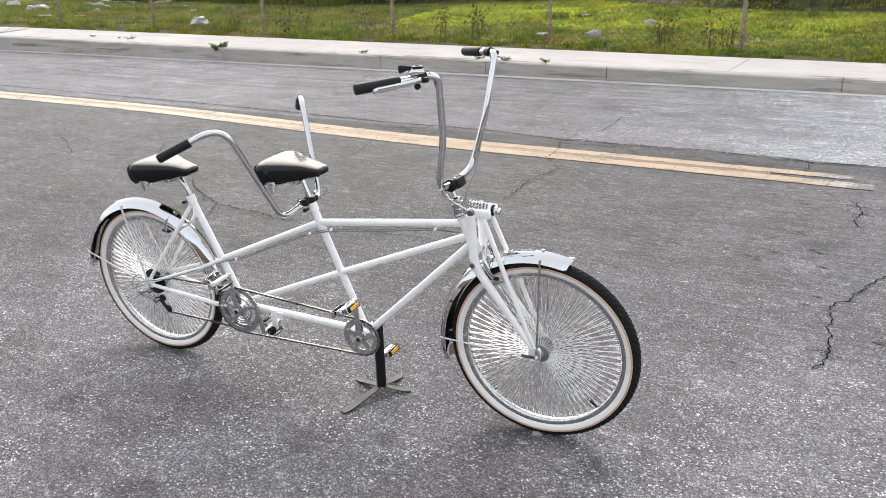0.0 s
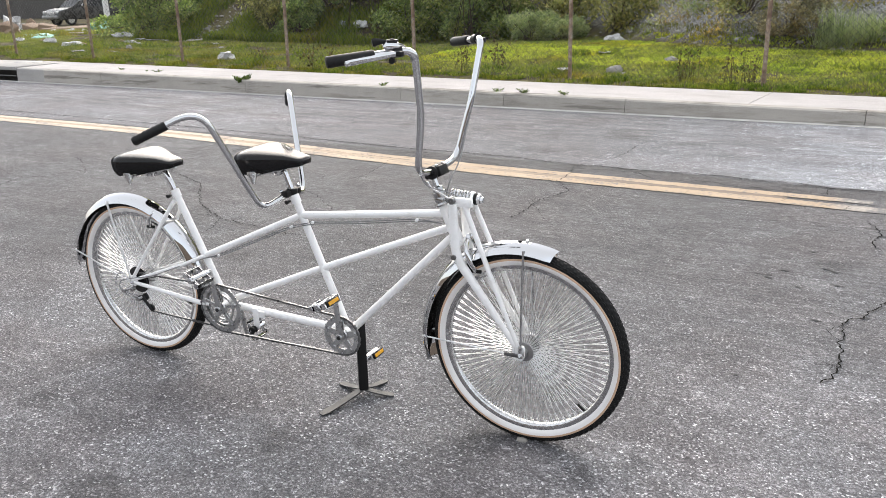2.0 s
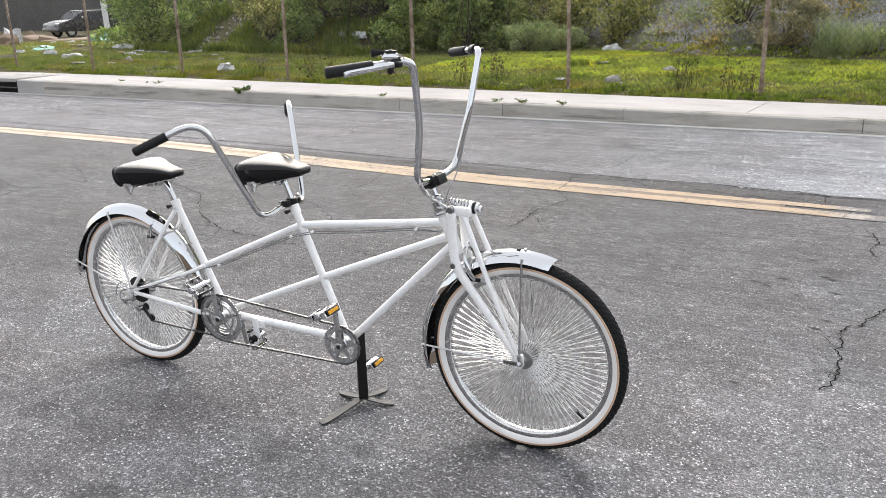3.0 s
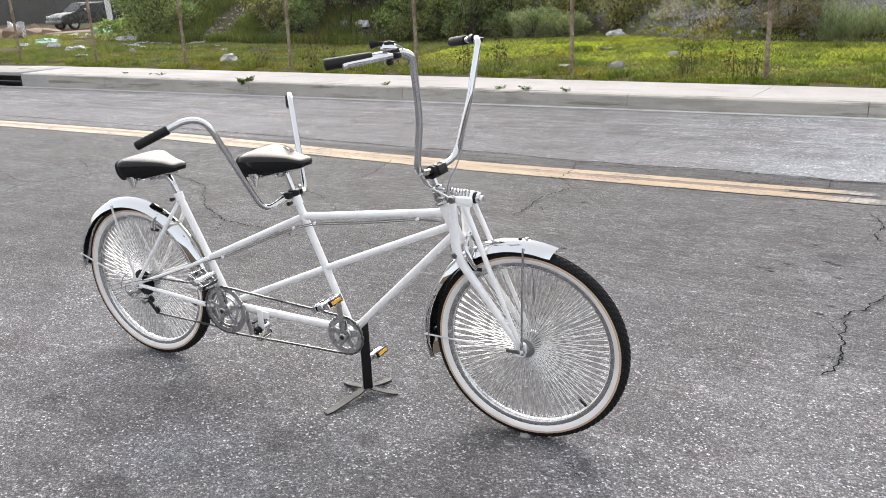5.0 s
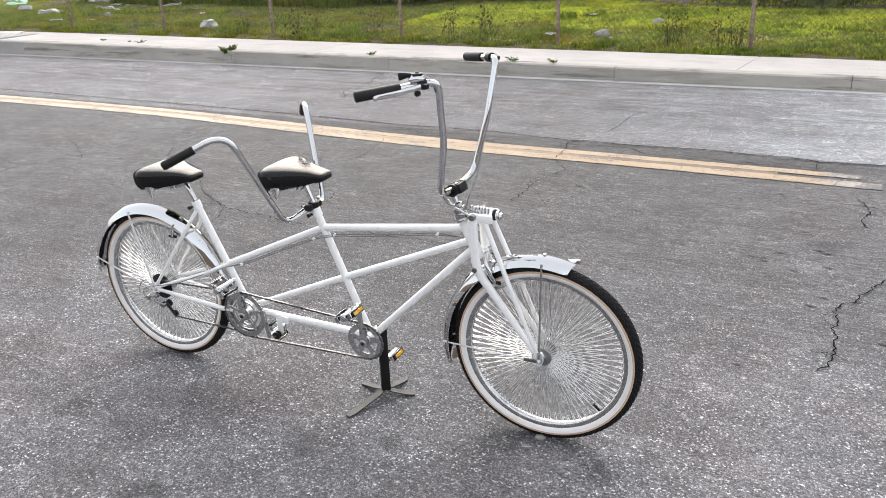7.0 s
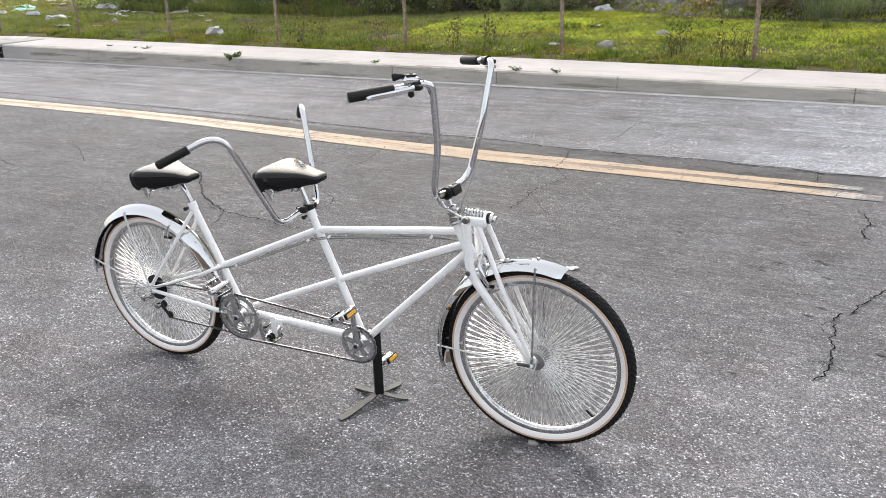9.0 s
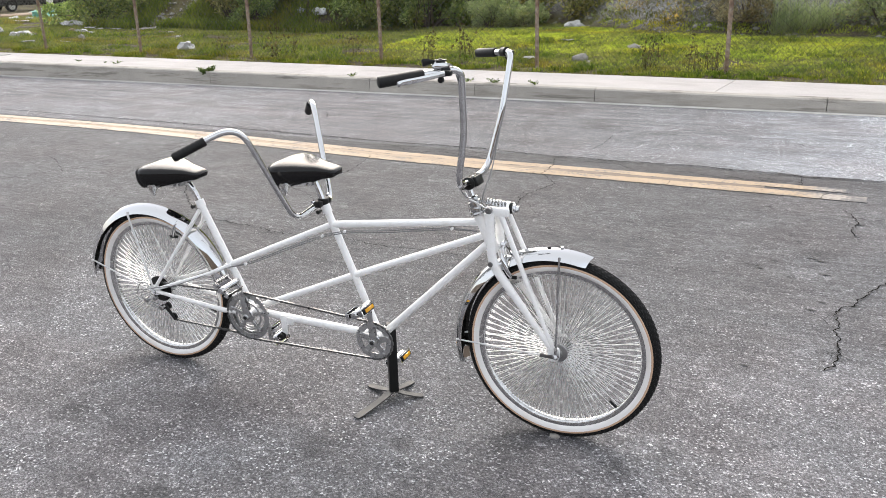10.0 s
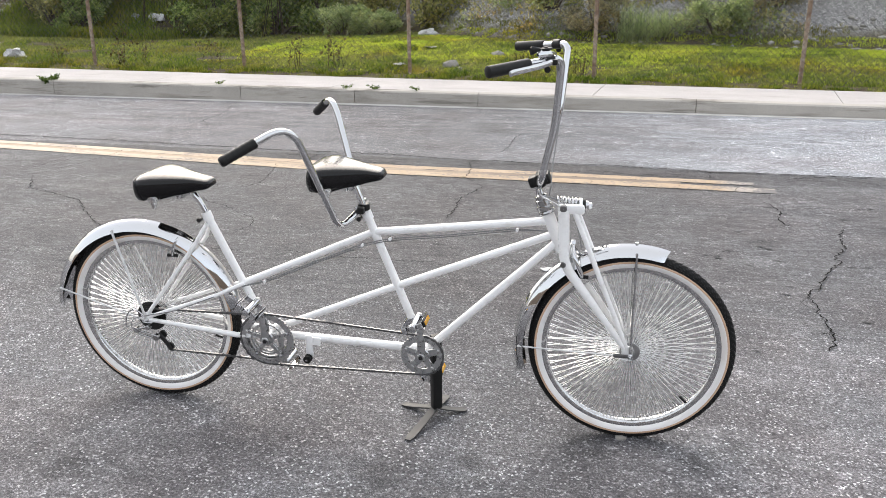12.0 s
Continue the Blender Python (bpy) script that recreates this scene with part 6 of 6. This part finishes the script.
        disc(bm, (1.526, s * 0.058, 0.662), 0.0095, -0.008, 0.008, 14)
        part("knee_bolt", bm, STEEL, fork)
        bm = bmesh.new()
        box(bm, (1.752, s * 0.053, 0.352), (0.040, 0.006, 0.050), 0.010)
        part("fork_tip", bm, WHITE, fork)
    bm = bmesh.new()
    box(bm, (1.522, 0, 0.694), (0.024, 0.080, 0.018), 0.007)
    part("crown", bm, WHITE, fork)
    bm = bmesh.new()
    rod_pts = []
    for k in range(8 * 14 + 1):
        t = k / (8 * 14)
        a = 2 * math.pi * 6.5 * t
        rod_pts.append((1.496 + 0.076 * t, 0.0170 * math.cos(a), 0.860 - 0.004 * t + 0.0170 * math.sin(a)))
    tube(bm, rod_pts, 0.0034, 8)
    part("coil_spring", bm, CHROME, fork, "chrome coil spring")
    bm = bmesh.new()
    disc(bm, (1.574, 0, 0.854), 0.0215, -0.006, 0.006, 24, Matrix.Rotation(radians(90), 4, "Z"))
    part("spring_cap", bm, WHITE, fork)
    bm = bmesh.new()
    along = Matrix.Rotation(radians(90), 4, "Z")
    disc(bm, (1.584, 0, 0.852), 0.0200, -0.005, 0.005, 24, along)
    part("spring_seat", bm, BLACK, fork)
    bm = bmesh.new()
    disc(bm, (1.594, 0, 0.851), 0.0155, -0.006, 0.006, 20, along)
    disc(bm, (1.604, 0, 0.8505), 0.0105, -0.007, 0.007, 6, along)
    part("spring_nut", bm, CHROME, fork)

    # front and rear calipers
    for m, at, name in ((TURN_FORK, Vector((1.560, 0, 0.668)), "front_brake"), (Matrix(), Vector((0.126, 0, 0.658)), "rear_brake")):
        bm = bmesh.new()
        disc(bm, at, 0.011, -0.012, 0.012, 14, Matrix.Rotation(math.pi / 2, 4, "Z"))
        brake = part(name, bm, CHROME, root, "chrome caliper brake", m)
        for s in (-1, 1):
            bm = bmesh.new()
            if name == "front_brake":
                arm = [at + Vector((-0.004, s * -0.010, 0.056)), at + Vector((-0.008, s * 0.018, 0.040)), at + Vector((0.004, s * 0.044, 0.012)), at + Vector((0.022, s * 0.046, -0.030)), at + Vector((0.030, s * 0.028, -0.058))]
            else:
                arm = [at + Vector((0.006, s * 0.010, 0.012)), at + Vector((0.001, s * 0.034, 0.004)), at + Vector((-0.014, s * 0.040, -0.026)), at + Vector((-0.026, s * 0.027, -0.058))]
            tube(bm, fillet(arm, 0.018, 4), 0.0082 if name == "front_brake" else 0.0066, 10, flat=0.75)
            part("arm", bm, CHROME, brake)
            bm = bmesh.new()
            box(bm, arm[-1], (0.042, 0.010, 0.012), 0.003)
            part("brake_pad", bm, BLACK, brake)

    # seat posts, saddles
    bm = bmesh.new()
    tube(bm, fillet([seat_rear_top, seat_rear_top + Vector((-0.020, 0, 0.045)), Vector((0.185, 0, 0.852))], 0.04, 6), 0.0125, 16)
    part("seat_post", bm, CHROME, root, "curved chrome seat post")
    bm = bmesh.new()
    tube(bm, [seat_mid_top, seat_mid_top + Vector((-0.034, 0, 0.090))], 0.0125, 16)
    part("seat_post", bm, CHROME, root, "straight chrome seat post")
    build_saddle(root, 0.020, 0.280, 0.912, "black vinyl padded rear saddle with piping")
    build_saddle(root, 0.661, 0.915, 0.968, "black vinyl padded front saddle with piping")

    # rear handlebar on the front seat post
    hold = Vector((0.835, 0, 0.812))
    bm = bmesh.new()
    disc(bm, hold, 0.021, -0.012, 0.012, 20, Matrix.Rotation(math.pi / 2, 4, "X"))
    box(bm, hold + Vector((-0.004, -0.030, -0.004)), (0.030, 0.026, 0.024), 0.005)
    box(bm, hold + Vector((-0.004, 0.030, -0.004)), (0.030, 0.026, 0.024), 0.005)
    stoker = part("rear_stem", bm, BLACK, root, "black clamp of the rear handlebar")
    right = [hold + Vector((-0.01, -0.02, -0.006)), Vector((0.782, -0.112, 0.762)), Vector((0.700, -0.276, 1.154)), Vector((0.540, -0.426, 1.064))]
    left = [hold + Vector((-0.01, 0.02, -0.006)), Vector((0.790, 0.128, 0.768)), Vector((0.656, 0.266, 1.150)), Vector((0.535, 0.412, 1.060))]
    path = fillet(left[::-1], 0.085, 10) + fillet(right[::-1], 0.085, 10)[::-1]
    bm = bmesh.new()
    tube(bm, path, 0.0112, 16)
    rear_bar = part("rear_handlebar", bm, CHROME, root, "chrome rear handlebar with rubber grips")
    for s in (-1, 1):
        tip, inner = (Vector((0.540, -0.426, 1.064)), Vector((0.619, -0.352, 1.1083))) if s < 0 else (Vector((0.535, 0.412, 1.060)), Vector((0.6020, 0.3312, 1.1098)))
        out = (tip - inner).normalized()
        bm = bmesh.new()
        n = 14
        pts = [inner + out * (tip - inner).length * k / n for k in range(n + 1)]
        tube(bm, pts + [tip + out * 0.004], [0.0150 + 0.0016 * (k % 2) for k in range(n + 1)] + [0.012], 18)
        part("grip", bm, GRIP, rear_bar, "black ribbed rubber grip")
        bm = bmesh.new()
        disc(bm, hold + Vector((-0.012, s * 0.052, 0.010)), 0.006, -0.006, 0.006, 8)
        part("clamp_bolt", bm, CHROME, stoker)

    # drive train
    ring_y = -0.050
    build_chainring(root, REAR_BB, ring_y, 0.102, 48)
    build_chainring(root, REAR_BB, ring_y + 0.009, 0.092, 44)
    build_chainring(root, FRONT_BB, ring_y, 0.077, 36, True)
    for c, a_right, tilt_r, tilt_l in ((REAR_BB, -3, 34, 74), (FRONT_BB, 0, -22, -24)):
        _, end = build_crank(root, c, -0.062, a_right, -1)
        build_pedal(root, end, -1, tilt_r, c is FRONT_BB)
        _, end = build_crank(root, c, 0.055, a_right + 180, 1)
        build_pedal(root, end, 1, tilt_l, c is FRONT_BB)
    # timing chain between the two cranks
    loop = arc_points(REAR_BB, 0.1025, 268, 88) + arc_points(FRONT_BB, 0.0775, 88, -88) + [(REAR_BB.x, REAR_BB.z - 0.1025)]
    part("chain", chain_mesh(loop, ring_y - 0.001), CHAIN, root, "grey steel timing chain between the cranks")
    # drive chain to the rear wheel
    jockey = Vector((0.032, 0, 0.236))
    low = [(jockey.x + 0.01, jockey.z - 0.020), (REAR_BB.x, REAR_BB.z - 0.093)]
    over = arc_points(REAR_BB, 0.093, -88, 84)
    back = [(0.0, REAR_HUB.z + 0.036)]
    part("chain", chain_mesh(low + over + back, ring_y + 0.008), CHAIN, root, "grey steel drive chain")
    bm = bmesh.new()
    for k, r in enumerate((0.026, 0.031, 0.037, 0.044, 0.052, 0.058)):
        lathe(bm, [(0.010, 0), (r, 0), (r, 0.0022), (0.010, 0.0022)], 36, True, m=Matrix.Translation((REAR_HUB.x, -0.056 + 0.0046 * k, REAR_HUB.z)))
    part("sprockets", bm, DARK, root, "dark steel rear sprockets")
    # the derailleur: hanger knuckle, two links, lower knuckle, cage with two jockey wheels
    bm = bmesh.new()
    disc(bm, (-0.012, -0.078, 0.322), 0.0095, -0.010, 0.010, 16)
    disc(bm, (-0.056, -0.084, 0.312), 0.0110, -0.009, 0.009, 16)
    tube(bm, [(-0.012, -0.078, 0.322), (-0.036, -0.082, 0.319), (-0.056, -0.084, 0.312)], 0.0050, 10)
    for dz in (0.0, -0.017):
        tube(bm, [(-0.054, -0.086, 0.310 + dz * 0.7), (0.016, -0.080, 0.290 + dz)], 0.0038, 10)
    disc(bm, (0.018, -0.078, 0.283), 0.0120, -0.010, 0.010, 16)
    derailleur = part("derailleur", bm, CUP, root, "chrome rear derailleur with dark jockey wheels")
    bm = bmesh.new()
    tube(bm, [(0.020, -0.066, 0.292), (0.034, -0.064, 0.272), (0.052, -0.060, 0.240), (0.060, -0.058, 0.222)], [0.009, 0.0105, 0.009, 0.006], 10, flat=0.35)
    part("cage", bm, DARK, derailleur)
    for c in ((0.030, 0.284), (0.054, 0.236)):
        bm = bmesh.new()
        disc(bm, (c[0], -0.052, c[1]), 0.0165, -0.0035, 0.0035, 11)
        part("jockey_wheel", bm, DARK, derailleur)
    bm = bmesh.new()
    ring = [(0.040 * math.cos(a) - 0.052, -0.094 + 0.006 * math.sin(a), 0.340 + 0.056 * math.sin(a)) for a in (radians(30 + 14 * k) for k in range(14))]
    tube(bm, ring, 0.0028, 6)
    part("guard_loop", bm, CHROME, derailleur)

    # chain tensioner under the boom tube
    bm = bmesh.new()
    box(bm, (TENSION.x, -0.020, TENSION.z + 0.040), (0.028, 0.005, 0.085), 0.004)
    box(bm, (TENSION.x + 0.02, -0.018, TENSION.z + 0.060), (0.05, 0.004, 0.03), 0.004)
    tensioner = part("tensioner", bm, WHITE, root, "white bracket with a black roller under the boom tube")
    bm = bmesh.new()
    lathe(bm, [(0.004, -0.012), (0.013, -0.012), (0.0155, -0.009), (0.011, -0.005), (0.011, 0.005), (0.0155, 0.009), (0.013, 0.012), (0.004, 0.012)], 20, m=Matrix.Translation((TENSION.x, -0.046, TENSION.z)))
    part("roller", bm, TYRE, tensioner)
    rod(tensioner, "roller_axle", (TENSION.x, -0.062, TENSION.z), (TENSION.x, -0.016, TENSION.z), 0.0045, CHROME)

    # cables
    def cable(pts, bend, label):
        bm = bmesh.new()
        tube(bm, fillet(pts, bend, 5), 0.0019, 6)
        part("cable", bm, CABLE, root, label)

    bm = bmesh.new()
    tube(bm, fillet([(1.440, -0.062, 0.915), (1.450, -0.058, 0.892), (1.490, -0.050, 0.870), (1.522, -0.040, 0.848), (1.536, -0.028, 0.800)], 0.03, 6), 0.0032, 8)
    part("cable", bm, SPOKE, root, "thick silver brake cable looping past the stem")
    for dz in (-0.0205, -0.0275):
        cable([HEAD_TOP + Vector((0.0, -0.019, -0.060)), (1.37, -0.014, 0.786 + dz), (1.12, -0.013, 0.748 + dz), (0.93, -0.017, 0.728 + dz), (0.83, -0.017, 0.702 + dz), (0.62, -0.015, 0.612 + dz), (0.47, -0.017, 0.545 + dz), (0.36, -0.020, 0.490)], 0.05, "grey cable under the top tube")
    cable([(0.36, -0.020, 0.490), (0.26, -0.052, 0.455), (0.10, -0.068, 0.392), (0.0, -0.086, 0.376), (-0.06, -0.094, 0.362), (-0.076, -0.094, 0.326), (-0.04, -0.09, 0.292)], 0.03, "grey gear cable along the stay")
    for x, z in ((0.93, 0.706), (1.37, 0.763), (0.83, 0.678), (0.45, 0.516)):
        bm = bmesh.new()
        disc(bm, (x, -0.020, z), 0.0055, -0.006, 0.006, 10)
        part("cable_clip", bm, WHITE, root)
    cable([(1.450, -0.262, 1.360), (1.490, -0.245, 1.364), (1.498, -0.204, 1.28), (1.480, -0.156, 1.10), (1.456, -0.138, 0.97), (1.446, -0.090, 0.905), (1.490, -0.045, 0.884), (1.530, -0.030, 0.868), (1.560, 0.01, 0.80), (1.585, 0.0, 0.70)], 0.05, "grey brake cable down the bar")
    cable([(1.455, -0.285, 1.366), (1.492, -0.260, 1.372), (1.502, -0.212, 1.29), (1.482, -0.164, 1.10), (1.450, -0.140, 0.955), (1.430, -0.04, 0.90), (1.428, 0.03, 0.85), (1.46, 0.028, 0.78), (1.475, 0.02, 0.762)], 0.05, "grey gear cable down the bar")
    cable([(1.455, 0.285, 1.350), (1.500, 0.235, 1.31), (1.488, 0.170, 1.10), (1.470, 0.12, 0.94), (1.474, 0.03, 0.90), (1.462, 0.022, 0.83), (1.47, 0.02, 0.77)], 0.05, "grey brake cable down the bar")


def build_stand():
    """The parking stand under the front cranks."""
    m = Matrix.Translation((0.845, 0.024, 0)) @ Matrix.Rotation(radians(3.2), 4, "Z") @ Matrix.Translation((1.072, 0.022, 0))
    root = empty("bicycle_stand", m, "black steel post stand with four flat grey feet", "bicycle stand")
    bm = bmesh.new()
    box(bm, (0.005, 0, 0.182), (0.036, 0.030, 0.296), 0.003, Matrix.Rotation(radians(40), 4, "Z"))
    part("post", bm, BLACK, root)
    for a, l, w in ((252, 0.202, 0.032), (28, 0.122, 0.030), (158, 0.150, 0.030), (84, 0.150, 0.030)):
        bm = bmesh.new()
        rows, n = [], 8
        for k in range(n + 1):
            t = k / n
            x = 0.008 + (l - 0.008) * t
            z = 0.030 * (1 - t) ** 1.4 + 0.002
            ww = w * (0.9 + 0.1 * t) * (0.72 if k == n else 1.0)
            rows.append([bm.verts.new(p) for p in ((x, -ww / 2, z), (x, ww / 2, z), (x, ww / 2, z + 0.005), (x, -ww / 2, z + 0.005))])
        for p, q in zip(rows, rows[1:]):
            for i in range(4):
                bm.faces.new((p[i], p[(i + 1) % 4], q[(i + 1) % 4], q[i]))
        bm.faces.new(rows[0])
        bm.faces.new(rows[-1][::-1])
        part("foot", bm, FOOT, root, m=Matrix.Rotation(radians(a), 4, "Z"))
    thing("wheel_chock", lump((0.022, 0.014, 0.007), 3), ROCK, "small pale stone wedged under the front wheel", "stone", m=BIKE @ Matrix.Translation((1.752, -0.03, 0.004)))


FOOT = satin("scuffed_steel", 0.06, 0.45, 0.65, 0.3, 30)

# ---- build everything ----
build_ground()
build_road()
build_cracks()
build_fine_cracks()
build_lines()
build_pits()
build_fence()
build_far()
build_near_side()
build_truck()
build_grass()
build_plants()
build_litter()
build_bicycle()
build_stand()
build_kerb()
build_pavement()
